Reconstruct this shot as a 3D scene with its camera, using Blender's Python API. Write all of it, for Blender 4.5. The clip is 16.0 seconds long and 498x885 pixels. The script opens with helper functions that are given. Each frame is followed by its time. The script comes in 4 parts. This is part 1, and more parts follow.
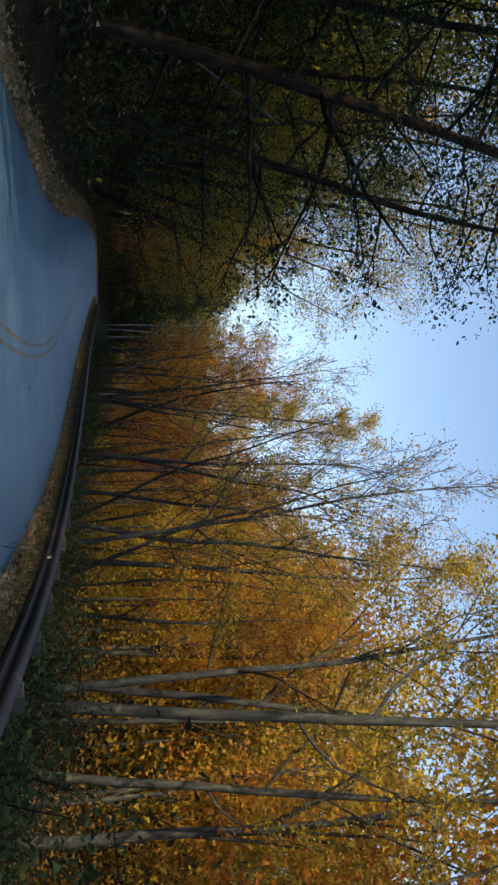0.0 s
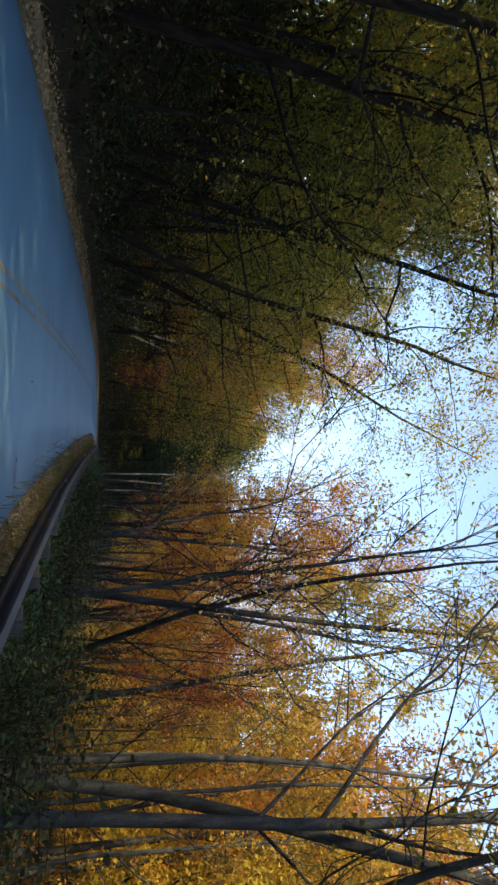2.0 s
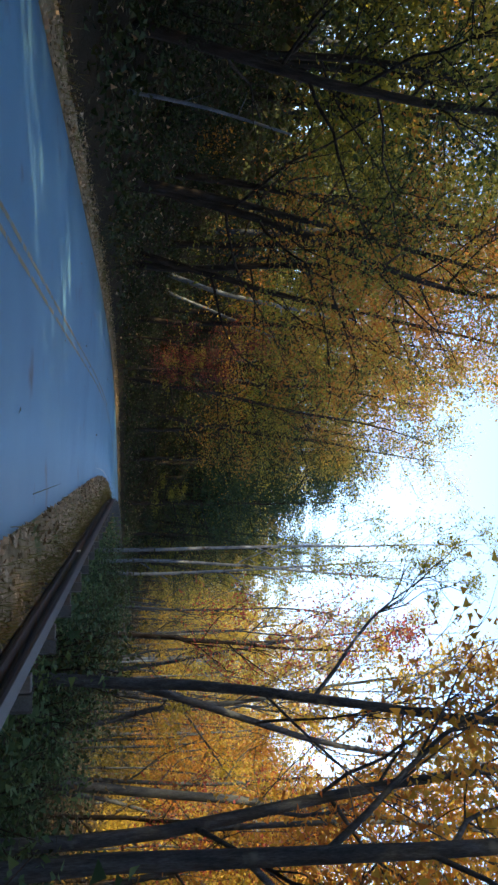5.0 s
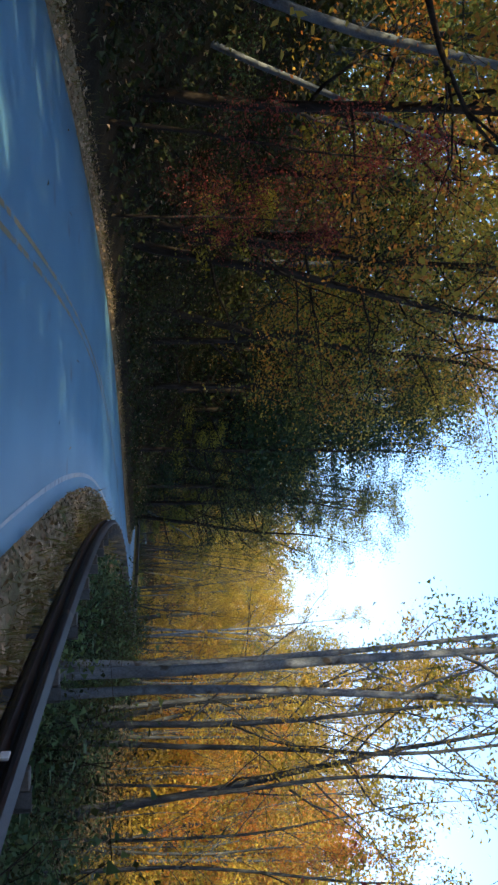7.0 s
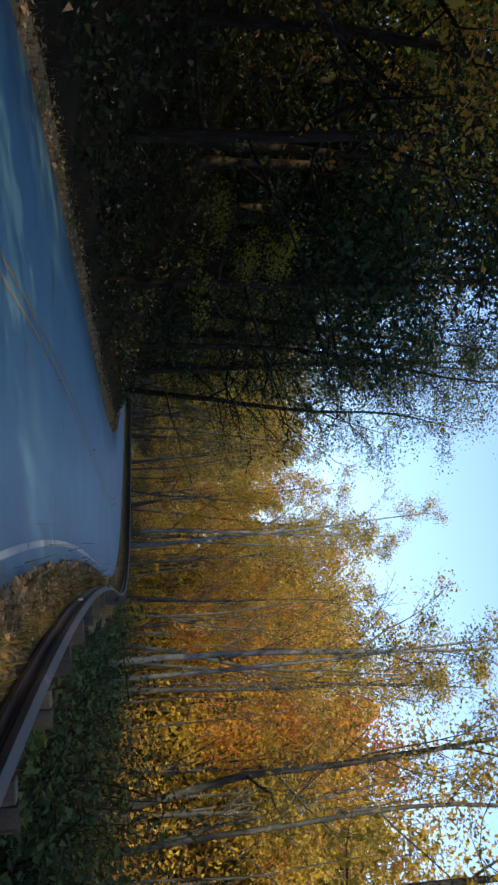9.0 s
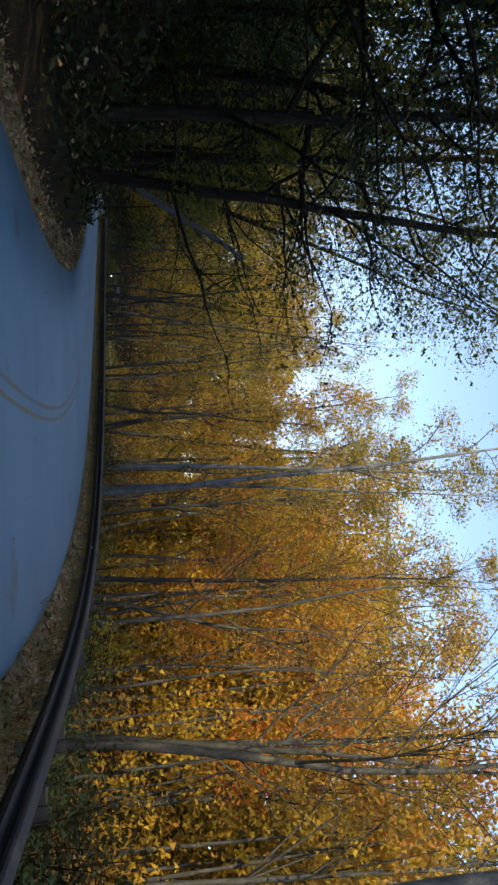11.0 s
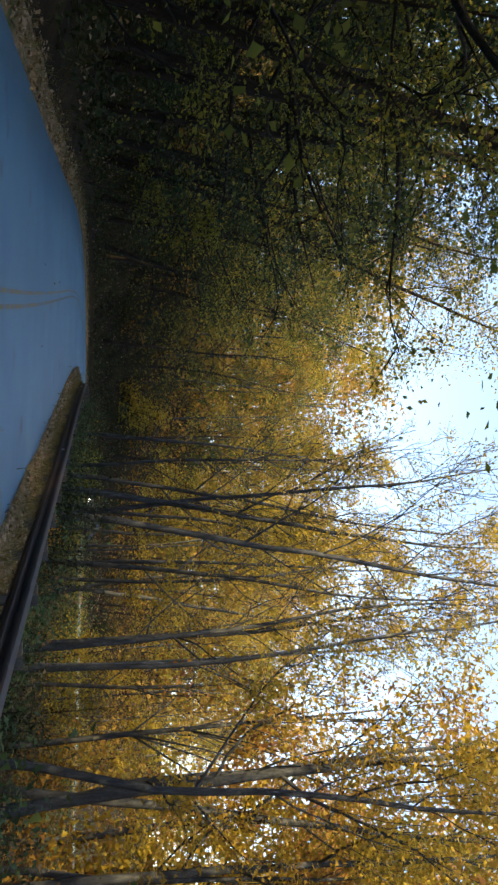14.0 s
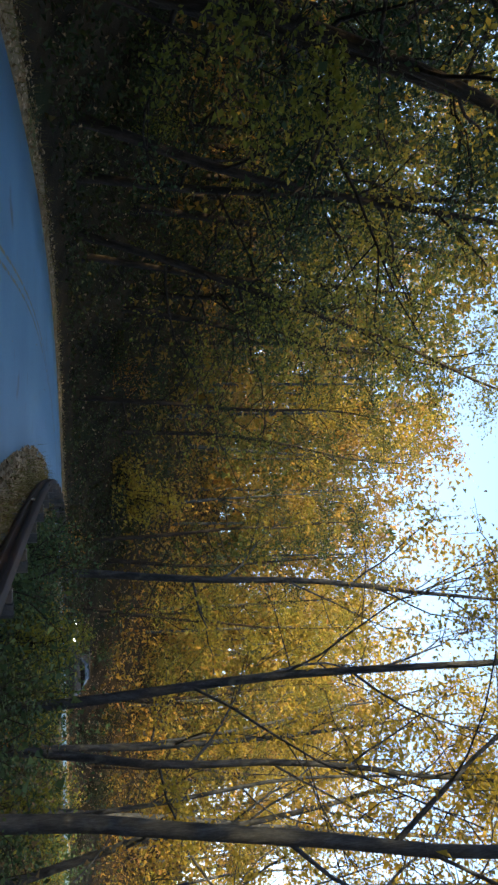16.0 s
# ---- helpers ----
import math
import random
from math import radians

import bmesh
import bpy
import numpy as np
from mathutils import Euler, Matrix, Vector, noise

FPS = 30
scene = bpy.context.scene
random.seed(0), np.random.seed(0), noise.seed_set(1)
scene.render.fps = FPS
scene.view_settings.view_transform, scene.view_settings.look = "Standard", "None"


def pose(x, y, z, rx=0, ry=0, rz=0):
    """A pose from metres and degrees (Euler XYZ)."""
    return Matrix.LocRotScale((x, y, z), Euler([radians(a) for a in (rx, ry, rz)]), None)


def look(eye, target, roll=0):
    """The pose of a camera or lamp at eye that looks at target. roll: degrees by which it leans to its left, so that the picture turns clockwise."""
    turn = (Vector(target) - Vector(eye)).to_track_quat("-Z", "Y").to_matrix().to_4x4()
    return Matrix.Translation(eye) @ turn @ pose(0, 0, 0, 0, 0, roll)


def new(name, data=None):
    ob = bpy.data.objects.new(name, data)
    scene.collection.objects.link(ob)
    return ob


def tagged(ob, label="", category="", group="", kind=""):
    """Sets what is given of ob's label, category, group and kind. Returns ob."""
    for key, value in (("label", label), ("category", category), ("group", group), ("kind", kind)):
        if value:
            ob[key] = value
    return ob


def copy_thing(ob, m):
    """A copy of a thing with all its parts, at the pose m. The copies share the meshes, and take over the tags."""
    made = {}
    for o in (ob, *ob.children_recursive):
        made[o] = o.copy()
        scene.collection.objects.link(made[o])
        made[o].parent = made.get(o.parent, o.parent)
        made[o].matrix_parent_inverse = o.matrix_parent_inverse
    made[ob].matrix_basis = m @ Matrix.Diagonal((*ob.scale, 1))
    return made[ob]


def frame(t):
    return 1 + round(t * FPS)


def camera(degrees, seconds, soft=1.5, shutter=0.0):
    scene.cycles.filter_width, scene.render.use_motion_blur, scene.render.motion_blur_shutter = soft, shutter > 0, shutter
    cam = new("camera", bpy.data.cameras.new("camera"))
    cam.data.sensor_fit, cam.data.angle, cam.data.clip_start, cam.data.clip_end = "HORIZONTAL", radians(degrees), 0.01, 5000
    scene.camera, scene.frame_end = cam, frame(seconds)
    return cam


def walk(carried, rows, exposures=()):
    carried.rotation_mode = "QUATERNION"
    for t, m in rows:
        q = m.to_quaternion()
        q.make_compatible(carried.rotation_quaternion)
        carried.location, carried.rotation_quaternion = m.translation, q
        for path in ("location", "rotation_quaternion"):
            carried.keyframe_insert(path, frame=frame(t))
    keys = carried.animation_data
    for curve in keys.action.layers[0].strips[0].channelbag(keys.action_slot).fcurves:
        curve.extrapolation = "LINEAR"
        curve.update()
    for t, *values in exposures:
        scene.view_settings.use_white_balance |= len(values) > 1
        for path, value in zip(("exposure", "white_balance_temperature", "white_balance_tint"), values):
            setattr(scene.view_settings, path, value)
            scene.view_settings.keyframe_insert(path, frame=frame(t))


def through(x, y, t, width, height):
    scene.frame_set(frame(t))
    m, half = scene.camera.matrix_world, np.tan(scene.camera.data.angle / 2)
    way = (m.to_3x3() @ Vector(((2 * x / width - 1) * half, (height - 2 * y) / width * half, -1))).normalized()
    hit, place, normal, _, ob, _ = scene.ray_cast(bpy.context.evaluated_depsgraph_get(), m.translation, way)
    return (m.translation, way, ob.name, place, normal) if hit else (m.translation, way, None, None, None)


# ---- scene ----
cam = camera(35.75, 16.0, soft=2.6)

# seconds, x, y, z, yaw to the left, pitch, roll (the camera lies on its side)
ROWS = [
    (0.0, 1.83, 1.31, 1.40, 2.41, 10.54, 90.34),
    (0.5, 1.60, 7.50, 1.40, 4.82, 10.13, 91.44),
    (1.0, 0.99, 13.63, 1.40, 8.43, 10.26, 92.20),
    (1.5, -0.05, 19.75, 1.40, 12.53, 10.29, 92.78),
    (2.0, -1.35, 26.00, 1.40, 14.87, 10.36, 92.96),
    (2.5, -2.93, 31.97, 1.40, 15.76, 10.46, 92.48),
    (3.0, -4.69, 38.04, 1.40, 15.88, 11.06, 92.03),
    (3.5, -6.39, 43.94, 1.40, 16.00, 10.99, 91.81),
    (4.0, -8.00, 49.59, 1.40, 16.15, 10.27, 91.68),
    (4.5, -9.61, 55.09, 1.40, 16.27, 9.26, 91.59),
    (5.0, -11.29, 60.59, 1.40, 16.31, 8.30, 91.50),
    (5.5, -13.12, 66.21, 1.40, 16.21, 7.75, 91.38),
    (6.0, -15.06, 71.94, 1.40, 15.88, 7.37, 91.13),
    (6.5, -16.89, 77.69, 1.40, 13.02, 7.35, 91.08),
    (7.0, -18.52, 83.36, 1.40, 9.33, 7.50, 90.78),
    (7.5, -19.88, 88.99, 1.40, 6.48, 7.31, 90.21),
    (8.0, -20.96, 94.58, 1.40, 4.03, 7.35, 89.91),
    (8.5, -21.73, 100.24, 1.40, 1.34, 7.54, 89.40),
    (9.0, -21.94, 105.95, 1.40, -2.87, 7.98, 88.47),
    (9.5, -21.68, 111.63, 1.40, -7.23, 8.49, 87.50),
    (10.0, -21.04, 117.18, 1.40, -10.34, 8.92, 86.86),
    (10.5, -20.10, 122.51, 1.40, -10.82, 9.13, 86.92),
    (11.0, -19.04, 127.71, 1.40, -8.66, 9.18, 87.83),
    (11.5, -17.90, 132.76, 1.40, -6.74, 9.20, 89.01),
    (12.0, -17.06, 137.70, 1.40, -0.38, 8.93, 90.59),
    (12.5, -16.58, 142.89, 1.40, 3.26, 9.37, 90.99),
    (13.0, -16.56, 148.12, 1.40, 5.53, 9.26, 91.27),
    (13.5, -17.01, 153.25, 1.40, 10.34, 10.45, 91.59),
    (14.0, -17.95, 158.79, 1.40, 11.12, 10.81, 92.33),
    (14.5, -19.16, 164.61, 1.40, 13.61, 11.18, 92.78),
    (15.0, -20.62, 169.67, 1.40, 14.01, 11.37, 91.94),
    (15.5, -22.38, 174.54, 1.40, 15.30, 11.85, 91.59),
    (16.0, -24.15, 179.23, 1.40, 15.51, 11.65, 90.42),
]
walk(cam, [(t, pose(x, y, z, 90 + pitch, 0, yaw) @ pose(0, 0, 0, 0, 0, roll)) for t, x, y, z, yaw, pitch, roll in ROWS],
     [(0.0, 1.1, 7600, 10), (1.0, 1.5, 7600, 10), (2.5, 1.85, 7600, 10), (5.5, 2.4, 6700, 9), (6.5, 2.2, 6500, 8), (8.0, 1.6, 6500, 8), (10.5, 1.3, 7500, 10), (11.5, 1.7, 7500, 10), (13.0, 2.1, 8100, 11), (16.0, 2.25, 7500, 9)])

# ---------------------------------------------------------------- light
SUN_AZ, SUN_EL = 217.0, 31.0   # degrees clockwise from +y, and above the horizon
world = bpy.data.worlds.new("world")
scene.world = world
world.use_nodes = True
wn = world.node_tree.nodes
sky = wn.new("ShaderNodeTexSky")
sky.sky_type = "NISHITA"
sky.sun_disc = False
sky.sun_elevation = radians(SUN_EL)
sky.sun_rotation = radians(SUN_AZ)
sky.air_density, sky.dust_density, sky.ozone_density = 1.0, 1.0, 3.2
wn["Background"].inputs["Strength"].default_value = 0.15
world.node_tree.links.new(sky.outputs[0], wn["Background"].inputs["Color"])

lamp = bpy.data.lights.new("sun", "SUN")
lamp.energy, lamp.angle, lamp.color = 3.0, radians(0.6), (1.0, 0.77, 0.44)
sun = new("sun", lamp)
az, el = radians(SUN_AZ), radians(SUN_EL)
sun_dir = Vector((math.sin(az) * math.cos(el), math.cos(az) * math.cos(el), math.sin(el)))
sun.matrix_world = look(sun_dir * 200, (0, 0, 0))

# ---------------------------------------------------------------- the road's line
# bend in thousandths of a radian per metre, every 8 m from S0
BENDS = [-36.54, -18.44, 1.12, 18.62, 17.88, 5.88, -1.93, -1.54, -0.86, -2.34, -0.62, 1.02, -1.51, -7.18, -13.73, -16.40, -15.41, -11.12, -2.15, 10.67, 22.17, 24.27, 16.36, 5.51, 1.57, 0.77, -8.17, -25.64, -36.84, -39.33, -30.00, 0.00, 0.00]
S0, KNOT, DS = -12.0, 8.0, 0.5
S1 = S0 + KNOT * (len(BENDS) - 1)
ROAD_R, ROAD_L = 3.1, -3.2
RAIL_TOP = 0.59

_s = np.arange(S0, S1 - 0.01, DS)
_k = np.interp(_s, S0 + KNOT * np.arange(len(BENDS)), np.array(BENDS) / 1000)
_th = np.concatenate([[0], np.cumsum((_k[1:] + _k[:-1]) / 2 * DS)])
_i0 = int(-S0 / DS)
_th -= _th[_i0]
_mid = (_th[1:] + _th[:-1]) / 2
_cx = np.concatenate([[0], np.cumsum(-np.sin(_mid) * DS)])
_cy = np.concatenate([[0], np.cumsum(np.cos(_mid) * DS)])
_cx, _cy = _cx - _cx[_i0], _cy - _cy[_i0]
# straight runs at both ends, so that every place has a nearest piece of road
_pre = np.arange(-160, S0, 4.0)
_post = np.arange(_s[-1] + 4, _s[-1] + 260, 4.0)
RS = np.concatenate([_pre, _s, _post])
RX = np.concatenate([_cx[0] - np.sin(_th[0]) * (_pre - S0), _cx, _cx[-1] - np.sin(_th[-1]) * (_post - _s[-1])])
RY = np.concatenate([_cy[0] + np.cos(_th[0]) * (_pre - S0), _cy, _cy[-1] + np.cos(_th[-1]) * (_post - _s[-1])])
RT = np.concatenate([_th[0] + 0 * _pre, _th, _th[-1] + 0 * _post])


def on_road(s, off):
    """The place off metres to the right of the middle line at s."""
    x, y, th = np.interp(s, RS, RX), np.interp(s, RS, RY), np.interp(s, RS, RT)
    return x + off * np.cos(th), y + off * np.sin(th)


def from_road(x, y):
    """s and the distance to the right of the road's middle line, for arrays of places."""
    x, y = np.atleast_1d(np.asarray(x, float)), np.atleast_1d(np.asarray(y, float))
    off, s = np.empty(len(x)), np.empty(len(x))
    for a in range(0, len(x), 4000):
        b = slice(a, a + 4000)
        d = (x[b, None] - RX) ** 2 + (y[b, None] - RY) ** 2
        i = d.argmin(1)
        side = (x[b] - RX[i]) * np.cos(RT[i]) + (y[b] - RY[i]) * np.sin(RT[i])
        off[b] = np.sign(side) * np.sqrt(d[np.arange(len(i)), i])
        s[b] = RS[i]
    return s, off


def rail_off(s):
    """How far the guardrail stands from the middle line."""
    return np.interp(s, np.linspace(0, 240, 12), [3.95, 3.53, 3.54, 3.97, 4.23, 3.95, 3.72, 3.96, 3.75, 4.0, 3.98, 3.98])


def lumps(x, y, size, seed):
    """Smooth hills of about +-1, from a few crossing waves."""
    r = np.random.RandomState(seed)
    z = 0
    for _ in range(6):
        a, p, f = r.uniform(0, 6.28), r.uniform(0, 6.28), r.uniform(0.6, 1.6) * 6.28 / size
        z = z + np.sin((x * math.cos(a) + y * math.sin(a)) * f + p)
    return z / 3.2


def height(x, y):
    """The ground's height at arrays of places."""
    x, y = np.atleast_1d(np.asarray(x, float)), np.atleast_1d(np.asarray(y, float))
    s, off = from_road(x, y)
    right = np.interp(off, [0, 3.0, 3.6, 5.2, 9, 16, 30, 60, 110, 220, 500, 3000],
                      [-0.12, -0.12, -0.04, -0.06, -1.2, -2.8, -2.6, 7.0, 26, 40, 60, 70])
    left = np.interp(-off, [0, 3.4, 4.0, 5.0, 7.0, 10, 16, 30, 60, 120, 500, 3000],
                     [-0.3, -0.3, -0.3, -0.2, 1.4, 3.8, 7.5, 13, 18, 22, 34, 34])
    left = np.where(left > 1, 1 + (left - 1) * np.interp(s, [222, 252], [1.0, 0.5]), left)   # the hill ends at the last bend
    z = np.where(off >= 0, right, left)
    z = z + 8 * np.clip((y - 225) / 40, 0, 1) * np.clip((np.abs(off) - 12) / 20, 0, 1)   # a hill past the last bend
    rough = np.clip((np.abs(off) - 5) / 6, 0, 1)
    return z + rough * (0.18 * lumps(x, y, 5, 3) + 0.35 * lumps(x, y, 14, 5)) + np.clip((np.abs(off) - 40) / 60, 0, 1) * 2.5 * lumps(x, y, 70, 8)


def ground_at(x, y):
    return float(height(x, y)[0])

# ---------------------------------------------------------------- materials
def material(name):
    m = bpy.data.materials.new(name)
    m.use_nodes = True
    nodes = m.node_tree.nodes
    return m, nodes, m.node_tree.links, nodes["Principled BSDF"]


def ramp(nodes, stops):
    r = nodes.new("ShaderNodeValToRGB")
    while len(r.color_ramp.elements) < len(stops):
        r.color_ramp.elements.new(0.5)
    for e, (p, c) in zip(r.color_ramp.elements, stops):
        e.position, e.color = p, (*c, 1)
    return r


def noise_node(nodes, links, scale, detail=4.0, rough=0.55, coords=None, stretch=None):
    n = nodes.new("ShaderNodeTexNoise")
    n.inputs["Scale"].default_value, n.inputs["Detail"].default_value, n.inputs["Roughness"].default_value = scale, detail, rough
    if coords is not None:
        if stretch:
            mp = nodes.new("ShaderNodeMapping")
            mp.inputs["Scale"].default_value = stretch
            links.new(coords, mp.inputs["Vector"])
            coords = mp.outputs[0]
        links.new(coords, n.inputs["Vector"])
    return n


def mix(nodes, links, fac, a, b, blend="MIX"):
    n = nodes.new("ShaderNodeMix")
    n.data_type, n.blend_type = "RGBA", blend
    for socket, v in ((n.inputs["Factor"], fac), (n.inputs["A"], a), (n.inputs["B"], b)):
        if isinstance(v, (int, float)):
            socket.default_value = v
        elif isinstance(v, tuple):
            socket.default_value = (*v, 1)
        else:
            links.new(v, socket)
    return n.outputs["Result"]


def bump(nodes, links, bsdf, source, strength, distance):
    b = nodes.new("ShaderNodeBump")
    b.inputs["Strength"].default_value, b.inputs["Distance"].default_value = strength, distance
    links.new(source, b.inputs["Height"])
    links.new(b.outputs[0], bsdf.inputs["Normal"])


def surface(name, colours, scale, rough=0.85, fine=60.0, relief=0.5, depth=0.01, stretch=None, dirt=None, metallic=0.0, spec=None):
    """A surface of two or three colours in patches, with fine grain and relief."""
    m, nodes, links, bsdf = material(name)
    co = nodes.new("ShaderNodeTexCoord").outputs["Object"]
    big = noise_node(nodes, links, scale, 5, 0.6, co, stretch)
    stops = [(0.3 + 0.4 * i / max(1, len(colours) - 1), c) for i, c in enumerate(colours)]
    col = ramp(nodes, stops)
    links.new(big.outputs[0], col.inputs[0])
    grain = noise_node(nodes, links, fine, 3, 0.6, co, stretch)
    g = ramp(nodes, [(0.25, (0.6, 0.6, 0.6)), (0.75, (1.25, 1.25, 1.25))])
    links.new(grain.outputs[0], g.inputs[0])
    c = mix(nodes, links, 1.0, col.outputs[0], g.outputs[0], "MULTIPLY")
    if dirt:
        spots = noise_node(nodes, links, dirt[1], 3, 0.5, co)
        d = ramp(nodes, [(dirt[2], (0, 0, 0)), (dirt[2] + 0.12, (1, 1, 1))])
        links.new(spots.outputs[0], d.inputs[0])
        c = mix(nodes, links, d.outputs[0], c, dirt[0])
    links.new(c, bsdf.inputs["Base Color"])
    bsdf.inputs["Roughness"].default_value = rough
    bsdf.inputs["Metallic"].default_value = metallic
    if spec is not None:
        bsdf.inputs["Specular IOR Level"].default_value = spec
    bump(nodes, links, bsdf, grain.outputs[0], relief, depth)
    return m


def leaf_material(name, colours, through=0.5, tint=(1.0, 1.0, 1.0)):
    """Leaves of several colours, mixed leaf by leaf and tree by tree, that let light through."""
    m, nodes, links, bsdf = material(name)
    geo = nodes.new("ShaderNodeNewGeometry")
    info = nodes.new("ShaderNodeObjectInfo")
    co = nodes.new("ShaderNodeTexCoord").outputs["Object"]
    patch = noise_node(nodes, links, 0.35, 2, 0.5, co)
    add = nodes.new("ShaderNodeMath")
    add.operation = "MULTIPLY_ADD"
    links.new(geo.outputs["Random Per Island"], add.inputs[0])
    add.inputs[1].default_value = 0.35
    fine = noise_node(nodes, links, 7.0, 2, 0.6, co)
    blend = nodes.new("ShaderNodeMath")
    blend.operation = "MULTIPLY_ADD"
    links.new(fine.outputs[0], blend.inputs[0])
    blend.inputs[1].default_value = 0.5
    links.new(patch.outputs[0], blend.inputs[2])
    links.new(blend.outputs[0], add.inputs[2])
    tree = nodes.new("ShaderNodeMath")
    tree.operation = "MULTIPLY_ADD"
    links.new(info.outputs["Random"], tree.inputs[0])
    tree.inputs[1].default_value = 0.4
    links.new(add.outputs[0], tree.inputs[2])
    shift = nodes.new("ShaderNodeMath")
    shift.operation = "SUBTRACT"
    links.new(tree.outputs[0], shift.inputs[0])
    shift.inputs[1].default_value = 0.62
    col = ramp(nodes, [(0.12 + 0.76 * i / (len(colours) - 1), c) for i, c in enumerate(colours)])
    links.new(shift.outputs[0], col.inputs[0])
    links.new(col.outputs[0], bsdf.inputs["Base Color"])
    bsdf.inputs["Roughness"].default_value = 0.6
    bsdf.inputs["Specular IOR Level"].default_value = 0.12
    thin = nodes.new("ShaderNodeBsdfTranslucent")
    links.new(mix(nodes, links, 1.0, col.outputs[0], tint, "MULTIPLY"), thin.inputs["Color"])
    both = nodes.new("ShaderNodeMixShader")
    both.inputs[0].default_value = through
    links.new(bsdf.outputs[0], both.inputs[1])
    links.new(thin.outputs[0], both.inputs[2])
    links.new(both.outputs[0], nodes["Material Output"].inputs["Surface"])
    return m


LEAF_GOLD = leaf_material("gold_leaves", [(0.14, 0.13, 0.035), (0.29, 0.235, 0.042), (0.46, 0.36, 0.06), (0.42, 0.295, 0.052), (0.31, 0.185, 0.042)])
LEAF_WOODS = leaf_material("woodland_leaves", [(0.10, 0.095, 0.035), (0.19, 0.145, 0.04), (0.34, 0.225, 0.05), (0.31, 0.165, 0.05), (0.22, 0.11, 0.065)])
# near-black on purpose: the bank's deep shade is in these leaf colours
LEAF_SHADE = leaf_material("shade_toned_leaves", [(0.016, 0.028, 0.015), (0.03, 0.046, 0.02), (0.055, 0.07, 0.027), (0.09, 0.072, 0.03)], 0.25)
LEAF_ORANGE = leaf_material("orange_leaves", [(0.46, 0.32, 0.055), (0.52, 0.28, 0.05), (0.46, 0.19, 0.045), (0.32, 0.11, 0.04)], 0.6)
LEAF_RED = leaf_material("russet_leaves", [(0.32, 0.11, 0.07), (0.30, 0.075, 0.055), (0.22, 0.05, 0.05)])
LEAF_LIME = leaf_material("yellow_green_leaves", [(0.10, 0.125, 0.03), (0.23, 0.225, 0.042), (0.44, 0.36, 0.055)], 0.6)
LEAF_OLIVE = leaf_material("olive_leaves", [(0.03, 0.05, 0.022), (0.062, 0.085, 0.028), (0.125, 0.135, 0.036), (0.24, 0.20, 0.042)], 0.45)
LEAF_GREEN = leaf_material("green_leaves", [(0.028, 0.062, 0.036), (0.05, 0.097, 0.048), (0.10, 0.15, 0.054)], 0.35)
LEAF_DARK = leaf_material("evergreen_leaves", [(0.02, 0.042, 0.024), (0.036, 0.066, 0.032), (0.07, 0.10, 0.038)], 0.25)
LEAF_BRUSH = leaf_material("brown_brush", [(0.05, 0.055, 0.032), (0.085, 0.08, 0.045), (0.13, 0.105, 0.06), (0.19, 0.14, 0.075), (0.12, 0.075, 0.05)], 0.3)
LEAF_DRY = leaf_material("dry_fallen_leaves", [(0.12, 0.08, 0.042), (0.27, 0.18, 0.10), (0.44, 0.32, 0.20), (0.30, 0.165, 0.08)], 0.1)
GRASS = leaf_material("dry_grass", [(0.09, 0.10, 0.03), (0.17, 0.15, 0.05), (0.26, 0.20, 0.09)], 0.3)
BARK = surface("grey_bark", [(0.022, 0.028, 0.035), (0.044, 0.053, 0.064), (0.08, 0.093, 0.108)], 3.0, 0.9, 24, 0.8, 0.02, (3, 3, 0.5), ((0.12, 0.135, 0.125), 2.2, 0.62), spec=0.15)
BARK_PALE = surface("pale_bark", [(0.075, 0.095, 0.118), (0.13, 0.157, 0.186), (0.20, 0.232, 0.265)], 2.0, 0.85, 18, 0.6, 0.015, (2, 2, 1.2), ((0.05, 0.046, 0.042), 4.0, 0.58), spec=0.15)
BARK_DARK = surface("dark_bark", [(0.016, 0.013, 0.011), (0.032, 0.027, 0.023), (0.06, 0.052, 0.045)], 3.0, 0.92, 22, 0.9, 0.02, (3, 3, 0.5), spec=0.12)
# soil darkened well below its own tone, to hold the shade under the trees
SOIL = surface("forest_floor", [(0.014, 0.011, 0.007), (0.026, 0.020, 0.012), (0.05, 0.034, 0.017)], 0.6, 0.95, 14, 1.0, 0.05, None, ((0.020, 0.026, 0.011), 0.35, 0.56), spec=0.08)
VERGE = surface("leafy_verge", [(0.11, 0.088, 0.048), (0.22, 0.16, 0.088), (0.31, 0.23, 0.135)], 1.6, 0.95, 26, 1.0, 0.03, None, ((0.07, 0.085, 0.03), 0.8, 0.56), spec=0.1)
# blue skylight on the shaded road is put into the asphalt's colours
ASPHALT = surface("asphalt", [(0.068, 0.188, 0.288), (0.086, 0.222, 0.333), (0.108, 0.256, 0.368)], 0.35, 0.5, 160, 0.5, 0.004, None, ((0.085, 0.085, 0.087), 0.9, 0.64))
YELLOW = surface("yellow_paint", [(0.20, 0.165, 0.095), (0.28, 0.215, 0.10)], 2.0, 0.7, 120, 0.4, 0.002, None, ((0.086, 0.21, 0.31), 4.0, 0.50))
WHITE = surface("white_paint", [(0.26, 0.30, 0.34), (0.44, 0.47, 0.49)], 2.0, 0.65, 120, 0.4, 0.002, None, ((0.15, 0.17, 0.19), 4.0, 0.56))
RUST = surface("weathering_steel", [(0.016, 0.010, 0.011), (0.027, 0.018, 0.019), (0.042, 0.029, 0.029)], 1.5, 0.5, 50, 0.3, 0.003, None, ((0.12, 0.085, 0.07), 2.5, 0.66), 0.2)
